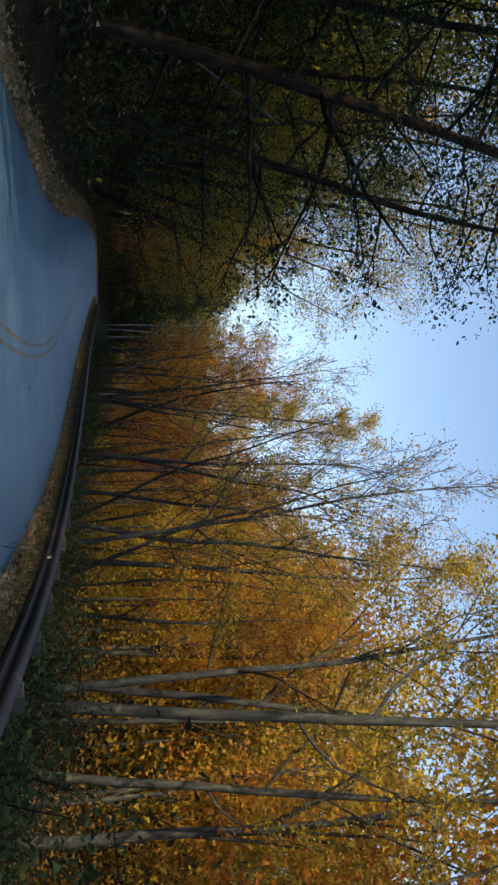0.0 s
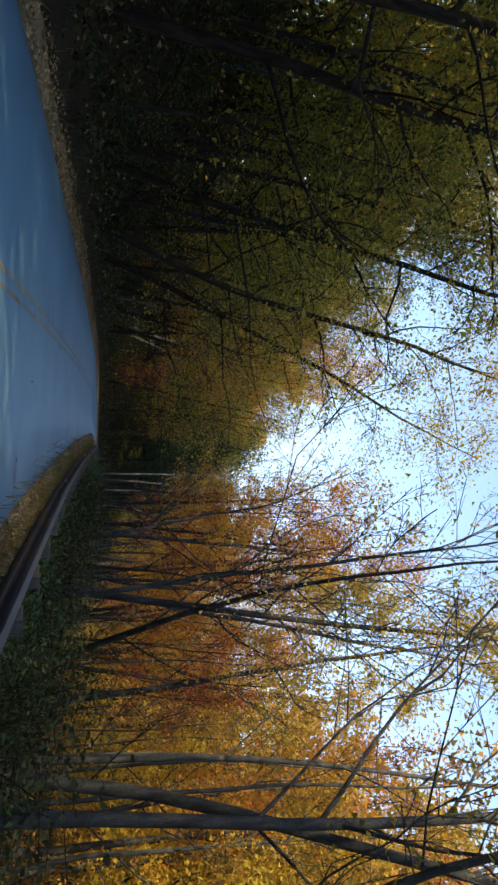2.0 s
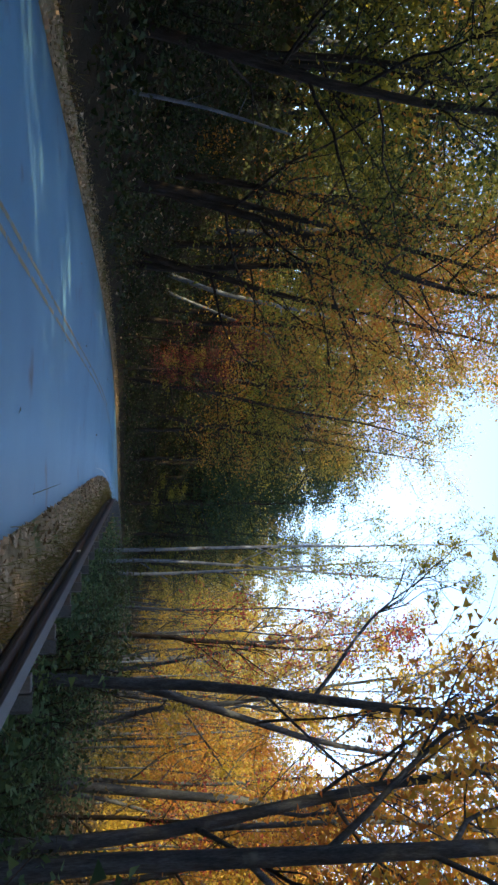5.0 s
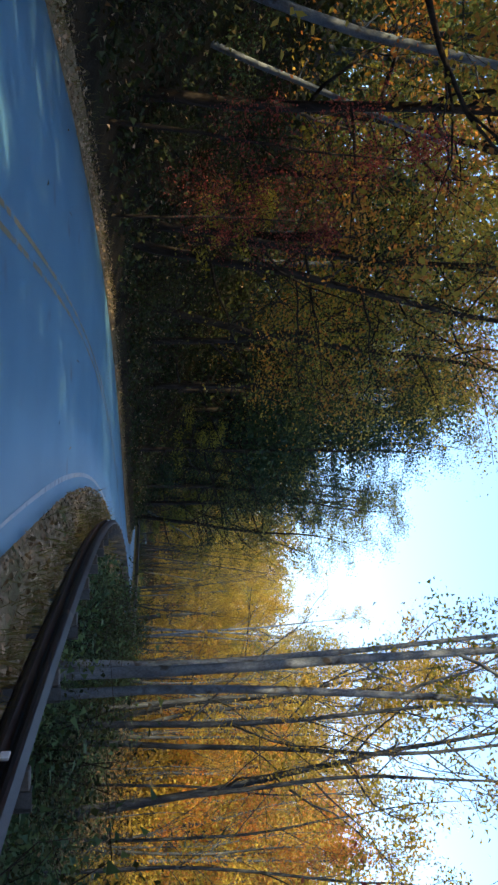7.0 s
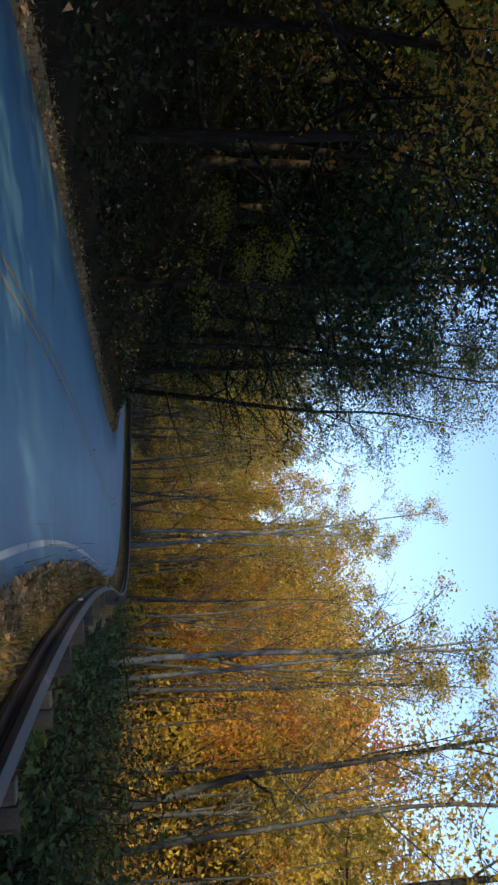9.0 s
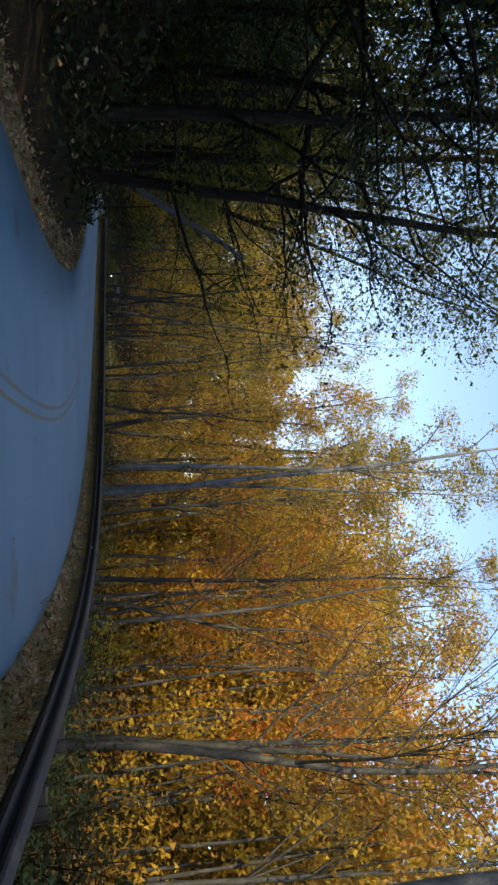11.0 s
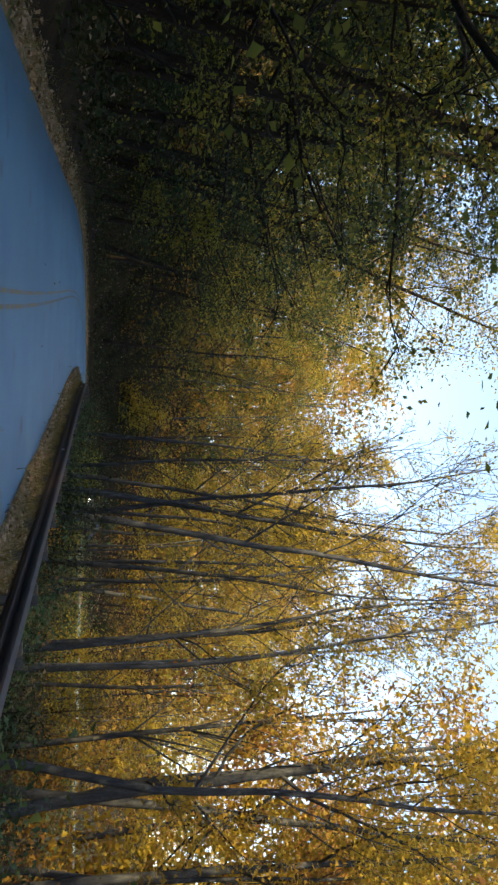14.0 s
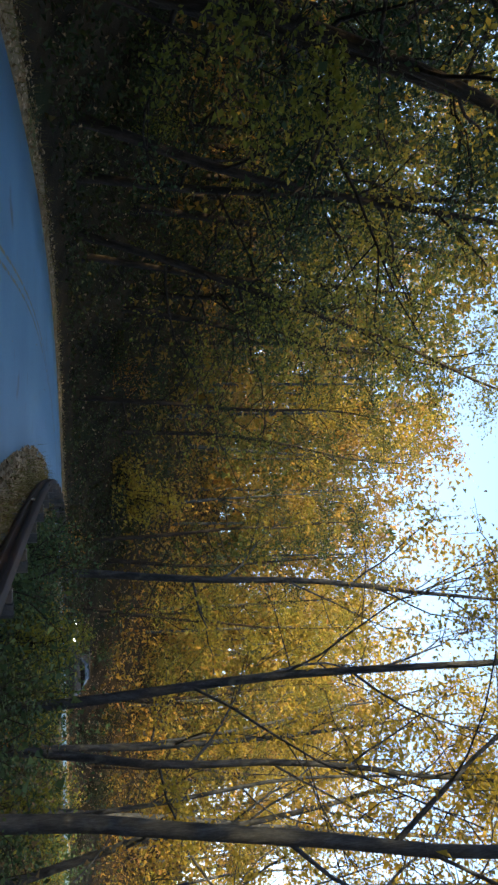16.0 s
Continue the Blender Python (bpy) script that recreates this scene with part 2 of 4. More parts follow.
RUST_POST = surface("weathered_steel_post", [(0.05, 0.056, 0.062), (0.09, 0.10, 0.11)], 3, 0.7, 60, 0.3, 0.003, None, None, 0.2)
WOOD = surface("weathered_wood_block", [(0.06, 0.056, 0.052), (0.12, 0.113, 0.105)], 4, 0.85, 40, 0.5, 0.004, (1, 1, 0.3))
REFLECT = surface("white_reflector", [(0.7, 0.7, 0.7), (0.85, 0.85, 0.85)], 20, 0.25, 200, 0.2, 0.001)

# ---------------------------------------------------------------- mesh helpers
def mesh_of(name, verts, faces, mat, smooth=False):
    me = bpy.data.meshes.new(name)
    me.from_pydata([tuple(v) for v in verts], [], faces)
    me.materials.append(mat)
    if smooth:
        me.polygons.foreach_set("use_smooth", [True] * len(me.polygons))
    me.update()
    return me


def quads(name, corners, mat):
    """A mesh of loose leaves from an array of n x 3 or 4 corners x 3."""
    n, k = corners.shape[:2]
    me = bpy.data.meshes.new(name)
    me.vertices.add(n * k)
    me.loops.add(n * k)
    me.polygons.add(n)
    me.vertices.foreach_set("co", np.ascontiguousarray(corners, np.float32).ravel())
    me.loops.foreach_set("vertex_index", np.arange(n * k, dtype=np.int32))
    me.polygons.foreach_set("loop_start", np.arange(0, n * k, k, dtype=np.int32))
    me.materials.append(mat)
    me.update(calc_edges=True)
    return me


def sprays(centres, size, rng, out=None, loose=0.75, four=False):
    """Leaves round the centres, each facing about upwards, or the way given by out. four: kite-shaped with a fold."""
    n = len(centres)
    up = (np.array([0, 0, 1.0]) if out is None else out) + rng.normal(size=(n, 3)) * loose
    up /= np.linalg.norm(up, axis=1)[:, None] + 1e-9
    d = np.cross(up, rng.normal(size=(n, 3)))
    d /= np.linalg.norm(d, axis=1)[:, None] + 1e-9
    e = np.cross(up, d)
    L = (size * rng.uniform(0.6, 1.35, n))[:, None]
    w = L * rng.uniform(0.5, 0.85, n)[:, None]
    if not four:
        return np.stack([centres - d * L * 0.45 + e * w * 0.5, centres - d * L * 0.45 - e * w * 0.5, centres + d * L * 0.55], 1)
    return np.stack([centres - d * L * 0.5, centres + e * w * 0.45 + up * L * 0.1, centres + d * L * 0.5, centres - e * w * 0.45 + up * L * 0.1], 1)


class Tubes:
    """Collects tapered bent tubes into one mesh."""
    def __init__(self):
        self.v, self.f = [], []

    def add(self, pts, radii, sides):
        pts = np.asarray(pts, float)
        base = sum(len(a) for a in self.v)
        tan = np.gradient(pts, axis=0)
        tan /= np.linalg.norm(tan, axis=1)[:, None] + 1e-9
        ref = np.array([1.0, 0, 0]) if abs(tan[0, 0]) < 0.8 else np.array([0, 1.0, 0])
        a = np.cross(tan, ref)
        a /= np.linalg.norm(a, axis=1)[:, None] + 1e-9
        b = np.cross(tan, a)
        ang = np.arange(sides) * 2 * math.pi / sides
        ring = pts[:, None] + np.asarray(radii)[:, None, None] * (np.cos(ang)[None, :, None] * a[:, None] + np.sin(ang)[None, :, None] * b[:, None])
        self.v.append(ring.reshape(-1, 3))
        for i in range(len(pts) - 1):
            for j in range(sides):
                k = (j + 1) % sides
                self.f.append((base + i * sides + j, base + i * sides + k, base + (i + 1) * sides + k, base + (i + 1) * sides + j))

    def mesh(self, name, mat):
        return mesh_of(name, np.concatenate(self.v), self.f, mat, True)


def part(name, me, parent, label=""):
    ob = new(name, me)
    ob.parent = parent
    if label:
        ob["label"] = label
    return ob


# ---------------------------------------------------------------- ground and road
def axis(lo, hi, step, out, grow=1.25):
    mid = np.arange(lo, hi + 0.01, step)
    a, b, d = [lo], [hi], step
    while b[-1] < hi + out:
        d *= grow
        a.append(a[-1] - d)
        b.append(b[-1] + d)
    return np.concatenate([a[:0:-1], mid, b[1:]])


def build_ground():
    xs, ys = axis(-90, 60, 1.6, 1800), axis(-25, 290, 1.6, 1800)
    X, Y = np.meshgrid(xs, ys, indexing="ij")
    Z = height(X.ravel(), Y.ravel())
    nx, ny = len(xs), len(ys)
    v = np.stack([X.ravel(), Y.ravel(), Z], -1)
    i = (np.arange(nx - 1)[:, None] * ny + np.arange(ny - 1)[None]).ravel()
    f = np.stack([i, i + ny, i + ny + 1, i + 1], -1)
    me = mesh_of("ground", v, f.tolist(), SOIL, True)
    return tagged(new("ground", me), "leaf-strewn forest floor rising and falling beside the road, darkened for shade", "ground", kind="structure")


def ribbon(name, s_from, s_to, step, offs, zs, mat, smooth=True):
    """A strip along the road: offs and zs are functions of s that give its cross-section."""
    ss = np.arange(s_from, s_to + 0.01, step)
    v, f = [], []
    for s in ss:
        o, z = offs(s), zs(s)
        for a, h in zip(o, z):
            x, y = on_road(s, a)
            v.append((x, y, h))
    n = len(offs(ss[0]))
    for i in range(len(ss) - 1):
        for j in range(n - 1):
            f.append((i * n + j, i * n + j + 1, (i + 1) * n + j + 1, (i + 1) * n + j))
    return mesh_of(name, v, f, mat, smooth)


def wob(s, seed, size=1.0):
    return size * (0.5 * math.sin(s * 0.9 + seed) + 0.3 * math.sin(s * 2.3 + seed * 2.1) + 0.2 * math.sin(s * 5.1 + seed * 3.7))


ROAD_END = S1 + 150
build_ground()
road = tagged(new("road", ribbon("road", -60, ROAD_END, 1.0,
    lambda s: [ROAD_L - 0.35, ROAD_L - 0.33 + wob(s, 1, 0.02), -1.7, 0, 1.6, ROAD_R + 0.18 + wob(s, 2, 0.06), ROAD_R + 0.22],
    lambda s: [-0.15, 0.0, 0.02, 0.03, 0.02, 0.0, -0.15], ASPHALT)), "worn grey asphalt road winding through the woods, tinted blue for skylight", "road", kind="structure")
for name, off, wide, mat, lab, s_a, s_b in (("yellow_line", -0.11, 0.07, YELLOW, "faded yellow centre line", -60, ROAD_END), ("yellow_line", 0.11, 0.07, YELLOW, "faded yellow centre line", -60, ROAD_END),
                                            ("white_line", ROAD_R - 0.16, 0.09, WHITE, "worn white edge line", 90, 136)):
    zc = float(np.interp(off, [ROAD_L - 0.33, -1.7, 0, 1.6, ROAD_R + 0.18], [0.0, 0.02, 0.03, 0.02, 0.0])) + 0.005
    line = part(name, ribbon(name, s_a, s_b, 1.0, lambda s: [off - wide / 2 * min(1.0, 0.1 + (s - s_a) / 9, 0.1 + (s_b - s) / 9), off + wide / 2 * min(1.0, 0.1 + (s - s_a) / 9, 0.1 + (s_b - s) / 9)], lambda s: [zc, zc], mat), road, lab)


def verge_right():
    def offs(s):
        r = float(rail_off(s))
        return [ROAD_R + 0.14, ROAD_R + 0.22 + wob(s, 4, 0.07), ROAD_R + 0.45, (ROAD_R + r) / 2 + 0.2, r, r + 0.6, r + 1.3, r + 2.2]
    def zs(s):
        r = float(rail_off(s))
        x, y = on_road(s, r + 2.2)
        return [-0.06, 0.02, 0.05 + wob(s, 5, 0.02), 0.07 + wob(s, 6, 0.03), 0.06 + wob(s, 7, 0.03), 0.02 + wob(s, 8, 0.04), -0.15, ground_at(x, y) - 0.1]
    return ribbon("verge_right", -40, S1 + 40, 0.5, offs, zs, VERGE)


def verge_left():
    def offs(s):
        return [ROAD_L - 0.24, ROAD_L - 0.32 + wob(s, 9, 0.035), ROAD_L - 0.6, ROAD_L - 0.95 + wob(s, 14, 0.12)]
    def zs(s):
        return [-0.06, 0.02, 0.06 + wob(s, 11, 0.02), 0.10 + wob(s, 12, 0.03)]
    return ribbon("verge_left", -40, S1 + 40, 0.5, offs, zs, VERGE)


def bank_foot():
    def offs(s):
        return [ROAD_L - 0.8, ROAD_L - 1.2, ROAD_L - 1.8, ROAD_L - 2.6]
    def zs(s):
        x, y = on_road(s, ROAD_L - 2.6)
        return [0.04, 0.15 + wob(s, 15, 0.04), 0.36 + wob(s, 13, 0.06), ground_at(x, y) + 0.1]
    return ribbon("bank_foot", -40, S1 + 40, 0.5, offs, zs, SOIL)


tagged(new("bank_foot", bank_foot()), "soil at the foot of the wooded bank, its colour darkened for shade", "bank", kind="structure")
tagged(new("verge_right", verge_right()), "brown verge of dead grass and fallen leaves under the guardrail", "verge", kind="structure")
tagged(new("verge_left", verge_left()), "narrow leaf-covered verge below the wooded bank", "verge", kind="structure")

# ---------------------------------------------------------------- guardrail
RAIL_FROM, BAY, BAYS = -6.0, 3.81, 62
W_BEAM = [(0.030, 0.0), (0.012, 0.010), (0.020, 0.035), (0.074, 0.075), (0.078, 0.105), (0.022, 0.150),
          (0.022, 0.165), (0.078, 0.215), (0.083, 0.245), (0.070, 0.268), (0.010, 0.302), (0.0, 0.308), (-0.02, 0.300)]


def beam_mesh(s0, s1):
    """A corrugated beam, bent along the road, with its overlap."""
    v, f = [], []
    ss = np.linspace(s0, s1 + 0.16, 7)
    prof = W_BEAM + [(d + 0.006, h) for d, h in W_BEAM[::-1]]
    n = len(prof)
    for i, s in enumerate(ss):
        lift = 0.008 if i == 6 else 0.0
        for d, h in prof:
            # d: how far the metal stands back from its front; the two ridges face the road
            x, y = on_road(s, float(rail_off(s)) + 0.08 - d - lift)
            v.append((x, y, RAIL_TOP - 0.312 + h))
    for i in range(len(ss) - 1):
        for j in range(n):
            k = (j + 1) % n
            f.append((i * n + j, i * n + k, (i + 1) * n + k, (i + 1) * n + j))
    return mesh_of("beam", v, f, RUST)


def box_mesh(name, x0, x1, y0, y1, z0, z1, mat, bevel=0.01):
    bm = bmesh.new()
    bmesh.ops.create_cube(bm, size=1)
    for w in bm.verts:
        w.co = Vector(((x0 + x1) / 2 + w.co.x * (x1 - x0), (y0 + y1) / 2 + w.co.y * (y1 - y0), (z0 + z1) / 2 + w.co.z * (z1 - z0)))
    bmesh.ops.bevel(bm, geom=list(bm.edges), offset=bevel, segments=1, affect="EDGES")
    me = bpy.data.meshes.new(name)
    bm.to_mesh(me)
    bm.free()
    me.materials.append(mat)
    return me


def i_post_mesh():
    """A rolled steel post of H section."""
    a, b, t = 0.05, 0.075, 0.008
    sec = [(-a, -b), (a, -b), (a, -b + t), (t / 2, -b + t), (t / 2, b - t), (a, b - t), (a, b), (-a, b), (-a, b - t), (-t / 2, b - t), (-t / 2, -b + t), (-a, -b + t)]
    v = [(y, x, z) for z in (-0.7, RAIL_TOP + 0.03) for x, y in sec]
    n = len(sec)
    f = [(i, (i + 1) % n, n + (i + 1) % n, n + i) for i in range(n)] + [tuple(range(n, 2 * n)), tuple(range(n))[::-1]]
    return mesh_of("post", v, f, RUST_POST)


def build_rail():
    rail = tagged(new("guardrail"), "dark rusty corrugated steel guardrail on posts along the road", "guardrail")
    for i in range(BAYS):
        part("beam", beam_mesh(RAIL_FROM + i * BAY, RAIL_FROM + (i + 1) * BAY), rail)
    post, block = i_post_mesh(), box_mesh("blockout", 0.0, 0.15, -0.05, 0.05, RAIL_TOP - 0.34, RAIL_TOP + 0.02, WOOD, 0.008)
    dot = box_mesh("reflector", -0.03, 0.0, -0.05, 0.05, RAIL_TOP - 0.19, RAIL_TOP - 0.12, REFLECT, 0.006)
    for i in range(BAYS * 2):
        s = RAIL_FROM + 0.1 + i * BAY / 2
        off = float(rail_off(s)) + 0.085
        x, y = on_road(s, off)
        th = math.degrees(float(np.interp(s, RS, RT)))
        b = part("blockout", block, rail, "weathered wooden block")
        b.matrix_basis = pose(x, y, 0, 0, 0, th)
        x, y = on_road(s, off + 0.235)
        part("post", post, rail).matrix_basis = pose(x, y, 0, 0, 0, th)
        if i % 8 == 3:
            x, y = on_road(s, off - 0.075)
            part("reflector", dot, rail, "small white reflector").matrix_basis = pose(x, y, 0, 0, 0, th)
    return rail


build_rail()

# ---------------------------------------------------------------- trees
def bent(start, way, length, n, rng, wander, rise):
    """Points along a limb that wanders and turns upwards."""
    p, d, out = np.array(start, float), np.array(way, float), [np.array(start, float)]
    for _ in range(n):
        d = d + rng.normal(size=3) * wander + np.array([0, 0, rise])
        d /= np.linalg.norm(d)
        p = p + d * length / n
        out.append(p.copy())
    return np.array(out)


def unit(v):
    return v / (np.linalg.norm(v) + 1e-9)


def grow(seed, tall, girth, first, limbs, reach, steep=0.9, rise=0.10, subs=5, twigs=2, lean=0.0, sway=0.05, fine=0.011):
    """A stem with limbs, branches and twigs. first: where limbs begin, as a share of the height; reach: the longest limb.
    Returns the wood and the places where leaves grow."""
    rng = np.random.RandomState(seed)
    wood, tips, n = Tubes(), [], 14
    stem = [np.array([0, 0, -0.6])]
    d = np.array([lean * math.cos(seed), lean * math.sin(seed), 1.0])
    for i in range(n):
        d = d + np.array([*rng.normal(size=2) * sway, 0.0])
        d[:2] *= 0.94
        stem.append(stem[-1] + unit(d) * (tall + 0.6) / n)
    stem = np.array(stem)
    share = np.linspace(0, 1, n + 1)
    rad = girth * (1 - share * 0.94) ** 0.8
    rad[0] *= 1.5
    rad[1] *= 1.06
    wood.add(stem, np.maximum(rad, 0.014), 8)
    for i in range(limbs):
        u = min(first + (1 - first) * ((i + rng.uniform(0, 0.9)) / limbs) ** 0.85, 0.98)
        base = np.array([np.interp(u, share, stem[:, k]) for k in range(3)])
        r0 = float(np.interp(u, share, rad)) * rng.uniform(0.3, 0.55)
        a = i * 2.4 + rng.uniform(-0.6, 0.6)
        L = reach * rng.uniform(0.55, 1.15) * (1.15 - 0.75 * max(0.0, (u - first) / (1 - first)))
        pts = bent(base, unit(np.array([math.cos(a), math.sin(a), steep * rng.uniform(0.5, 1.4) + u * 0.3])), L, 6, rng, 0.15, rise)
        wood.add(pts, np.maximum(np.linspace(r0, r0 * 0.2, 7), fine), 5)
        for _ in range(subs):
            k = rng.uniform(0.18, 1.0) * 5.99
            j = int(k)
            b = pts[j] + (pts[j + 1] - pts[j]) * (k - j)
            w = unit(unit(pts[j + 1] - pts[j]) + rng.normal(size=3) * 0.5)
            l2 = L * rng.uniform(0.28, 0.52) * (1.2 - 0.09 * k)
            p2 = bent(b, w, l2, 3, rng, 0.2, rise)
            wood.add(p2, np.maximum(np.linspace(r0 * 0.45, r0 * 0.1, 4), fine * 0.75), 3)
            tips += [p2[1], p2[2], p2[3]]
            for _ in range(twigs):
                m = p2[rng.randint(1, 4)]
                tp = m + unit(w + rng.normal(size=3) * 0.7) * l2 * rng.uniform(0.25, 0.5)
                wood.add([m, tp], [fine * 0.65, fine * 0.35], 3)
                tips.append(tp)
        tips.append(pts[-1])
    tips.append(stem[-1])
    return wood, np.array(tips), rng


def leafy_tree(kind, label, shape, count, size, bark, leaf, spread=0.32, flat=0.55, category="tree", four=False):
    """A tree whose leaves hang in layered clumps round its twigs."""
    wood, tips, rng = grow(**shape)
    weight = rng.uniform(0.05, 1.0, len(tips)) ** 1.6
    at = rng.choice(len(tips), size=count, p=weight / weight.sum())
    c = tips[at] + rng.normal(size=(count, 3)) * np.array([spread, spread, spread * flat])
    t = tagged(new(kind), label, category)
    part("trunk", wood.mesh("trunk", bark), t)
    part("crown", quads("crown", sprays(c, size, rng, four=four), leaf), t)
    return t


def lobes_of(rng, tall, wide, low, lobes, count):
    """Places and outward ways on the skin of rounded clumps that make up a full crown."""
    u = rng.uniform(low, 0.97, lobes)
    r = wide * rng.uniform(0.28, 0.52, lobes) * (1.1 - 0.5 * u)
    a = rng.uniform(0, 6.28, lobes)
    out = wide * rng.uniform(0.15, 0.75, lobes) * np.sin(np.clip(1.15 - u, 0.12, 1) * math.pi / 1.7)
    mid = np.stack([np.cos(a) * out, np.sin(a) * out, u * tall], -1)
    at = rng.choice(lobes, size=count, p=r ** 2 / (r ** 2).sum())
    way = rng.normal(size=(count, 3))
    way /= np.linalg.norm(way, axis=1)[:, None]
    c = mid[at] + way * (r[at] * rng.uniform(0.7, 1.12, count))[:, None] * np.array([1, 1, 0.85])
    return c, way, mid


def full_tree(kind, label, seed, tall, girth, wide, low, lobes, count, size, bark, leaf, category="tree"):
    """A tree with a thick crown of rounded clumps, each clump on its own limb."""
    rng = np.random.RandomState(seed)
    c, way, mid = lobes_of(rng, tall, wide, low, lobes, count)
    wood = Tubes()
    stem = bent((0, 0, -0.6), (0, 0, 1), tall * 0.92 + 0.6, 9, rng, 0.03, 0.02)
    rad = np.maximum(girth * (1 - np.linspace(0, 0.95, 10)), 0.02)
    rad[0] *= 1.4
    wood.add(stem, rad, 7)
    for m in mid:
        j = int(np.clip((m[2] * 0.72 + 0.6) / (tall * 0.92 + 0.6) * 9, 1, 8))
        b = stem[j]
        knee = (b + m) / 2 + np.array([0, 0, 0.25])
        wood.add([b, knee, m], [rad[j] * 0.45, rad[j] * 0.3, 0.015], 4)
    t = tagged(new(kind), label, category)
    part("trunk", wood.mesh("trunk", bark), t)
    part("crown", quads("crown", sprays(c, size, rng, way + np.array([0, 0, 0.35]), 0.55), leaf), t)
    return t


def make_bush(kind, label, seed, wide, tall, count, size, leaf, bark):
    """A shrub of several stems with leafy twigs."""
    rng = np.random.RandomState(seed)
    wood, tips = Tubes(), []
    for i in range(8):
        a = rng.uniform(0, 6.28)
        w = np.array([math.cos(a) * rng.uniform(0.1, 0.8), math.sin(a) * rng.uniform(0.1, 0.8), 1.0])
        pts = bent((math.cos(a) * 0.12, math.sin(a) * 0.12, -0.2), unit(w), tall * rng.uniform(0.6, 1.1), 4, rng, 0.16, 0.0)
        pts[:, :2] *= wide / tall
        wood.add(pts, np.linspace(0.022, 0.006, 5), 3)
        for j in range(1, 5):
            for _ in range(1 + j % 2):
                tp = pts[j] + rng.normal(size=3) * np.array([0.22, 0.22, 0.12]) * wide
                tips.append(tp)
                wood.add([pts[j], tp], [0.008, 0.003], 3)
    tips = np.array(tips)
    c = tips[rng.randint(len(tips), size=count)] + rng.normal(size=(count, 3)) * 0.13 * max(wide, 0.8)
    c[:, 2] = np.maximum(c[:, 2], 0.03)
    t = tagged(new(kind), label, "bush")
    part("stem", wood.mesh("stem", bark), t)
    part("foliage", quads("foliage", sprays(c, size, rng, four=count > 900), leaf), t)
    return t


def plant(proto, x, y, turn, size, sink=0.0, tilt=0.0, spin=0.0):
    """A copy of a tree or shrub. tilt: degrees by which it leans, towards turn - 90; spin: how it is turned before that."""
    m = pose(x, y, ground_at(x, y) - sink, tilt, 0, turn) @ pose(0, 0, 0, 0, 0, spin) @ Matrix.Diagonal((size, size, size, 1))
    t = copy_thing(proto, m)
    t.matrix_basis = m
    return t


def drop_protos(protos):
    for p in protos:
        for o in (*p.children_recursive, p):
            bpy.data.objects.remove(o)


def shape(seed, tall, girth, first, limbs, reach, **more):
    return dict(seed=seed, tall=tall, girth=girth, first=first, limbs=limbs, reach=reach, **more)


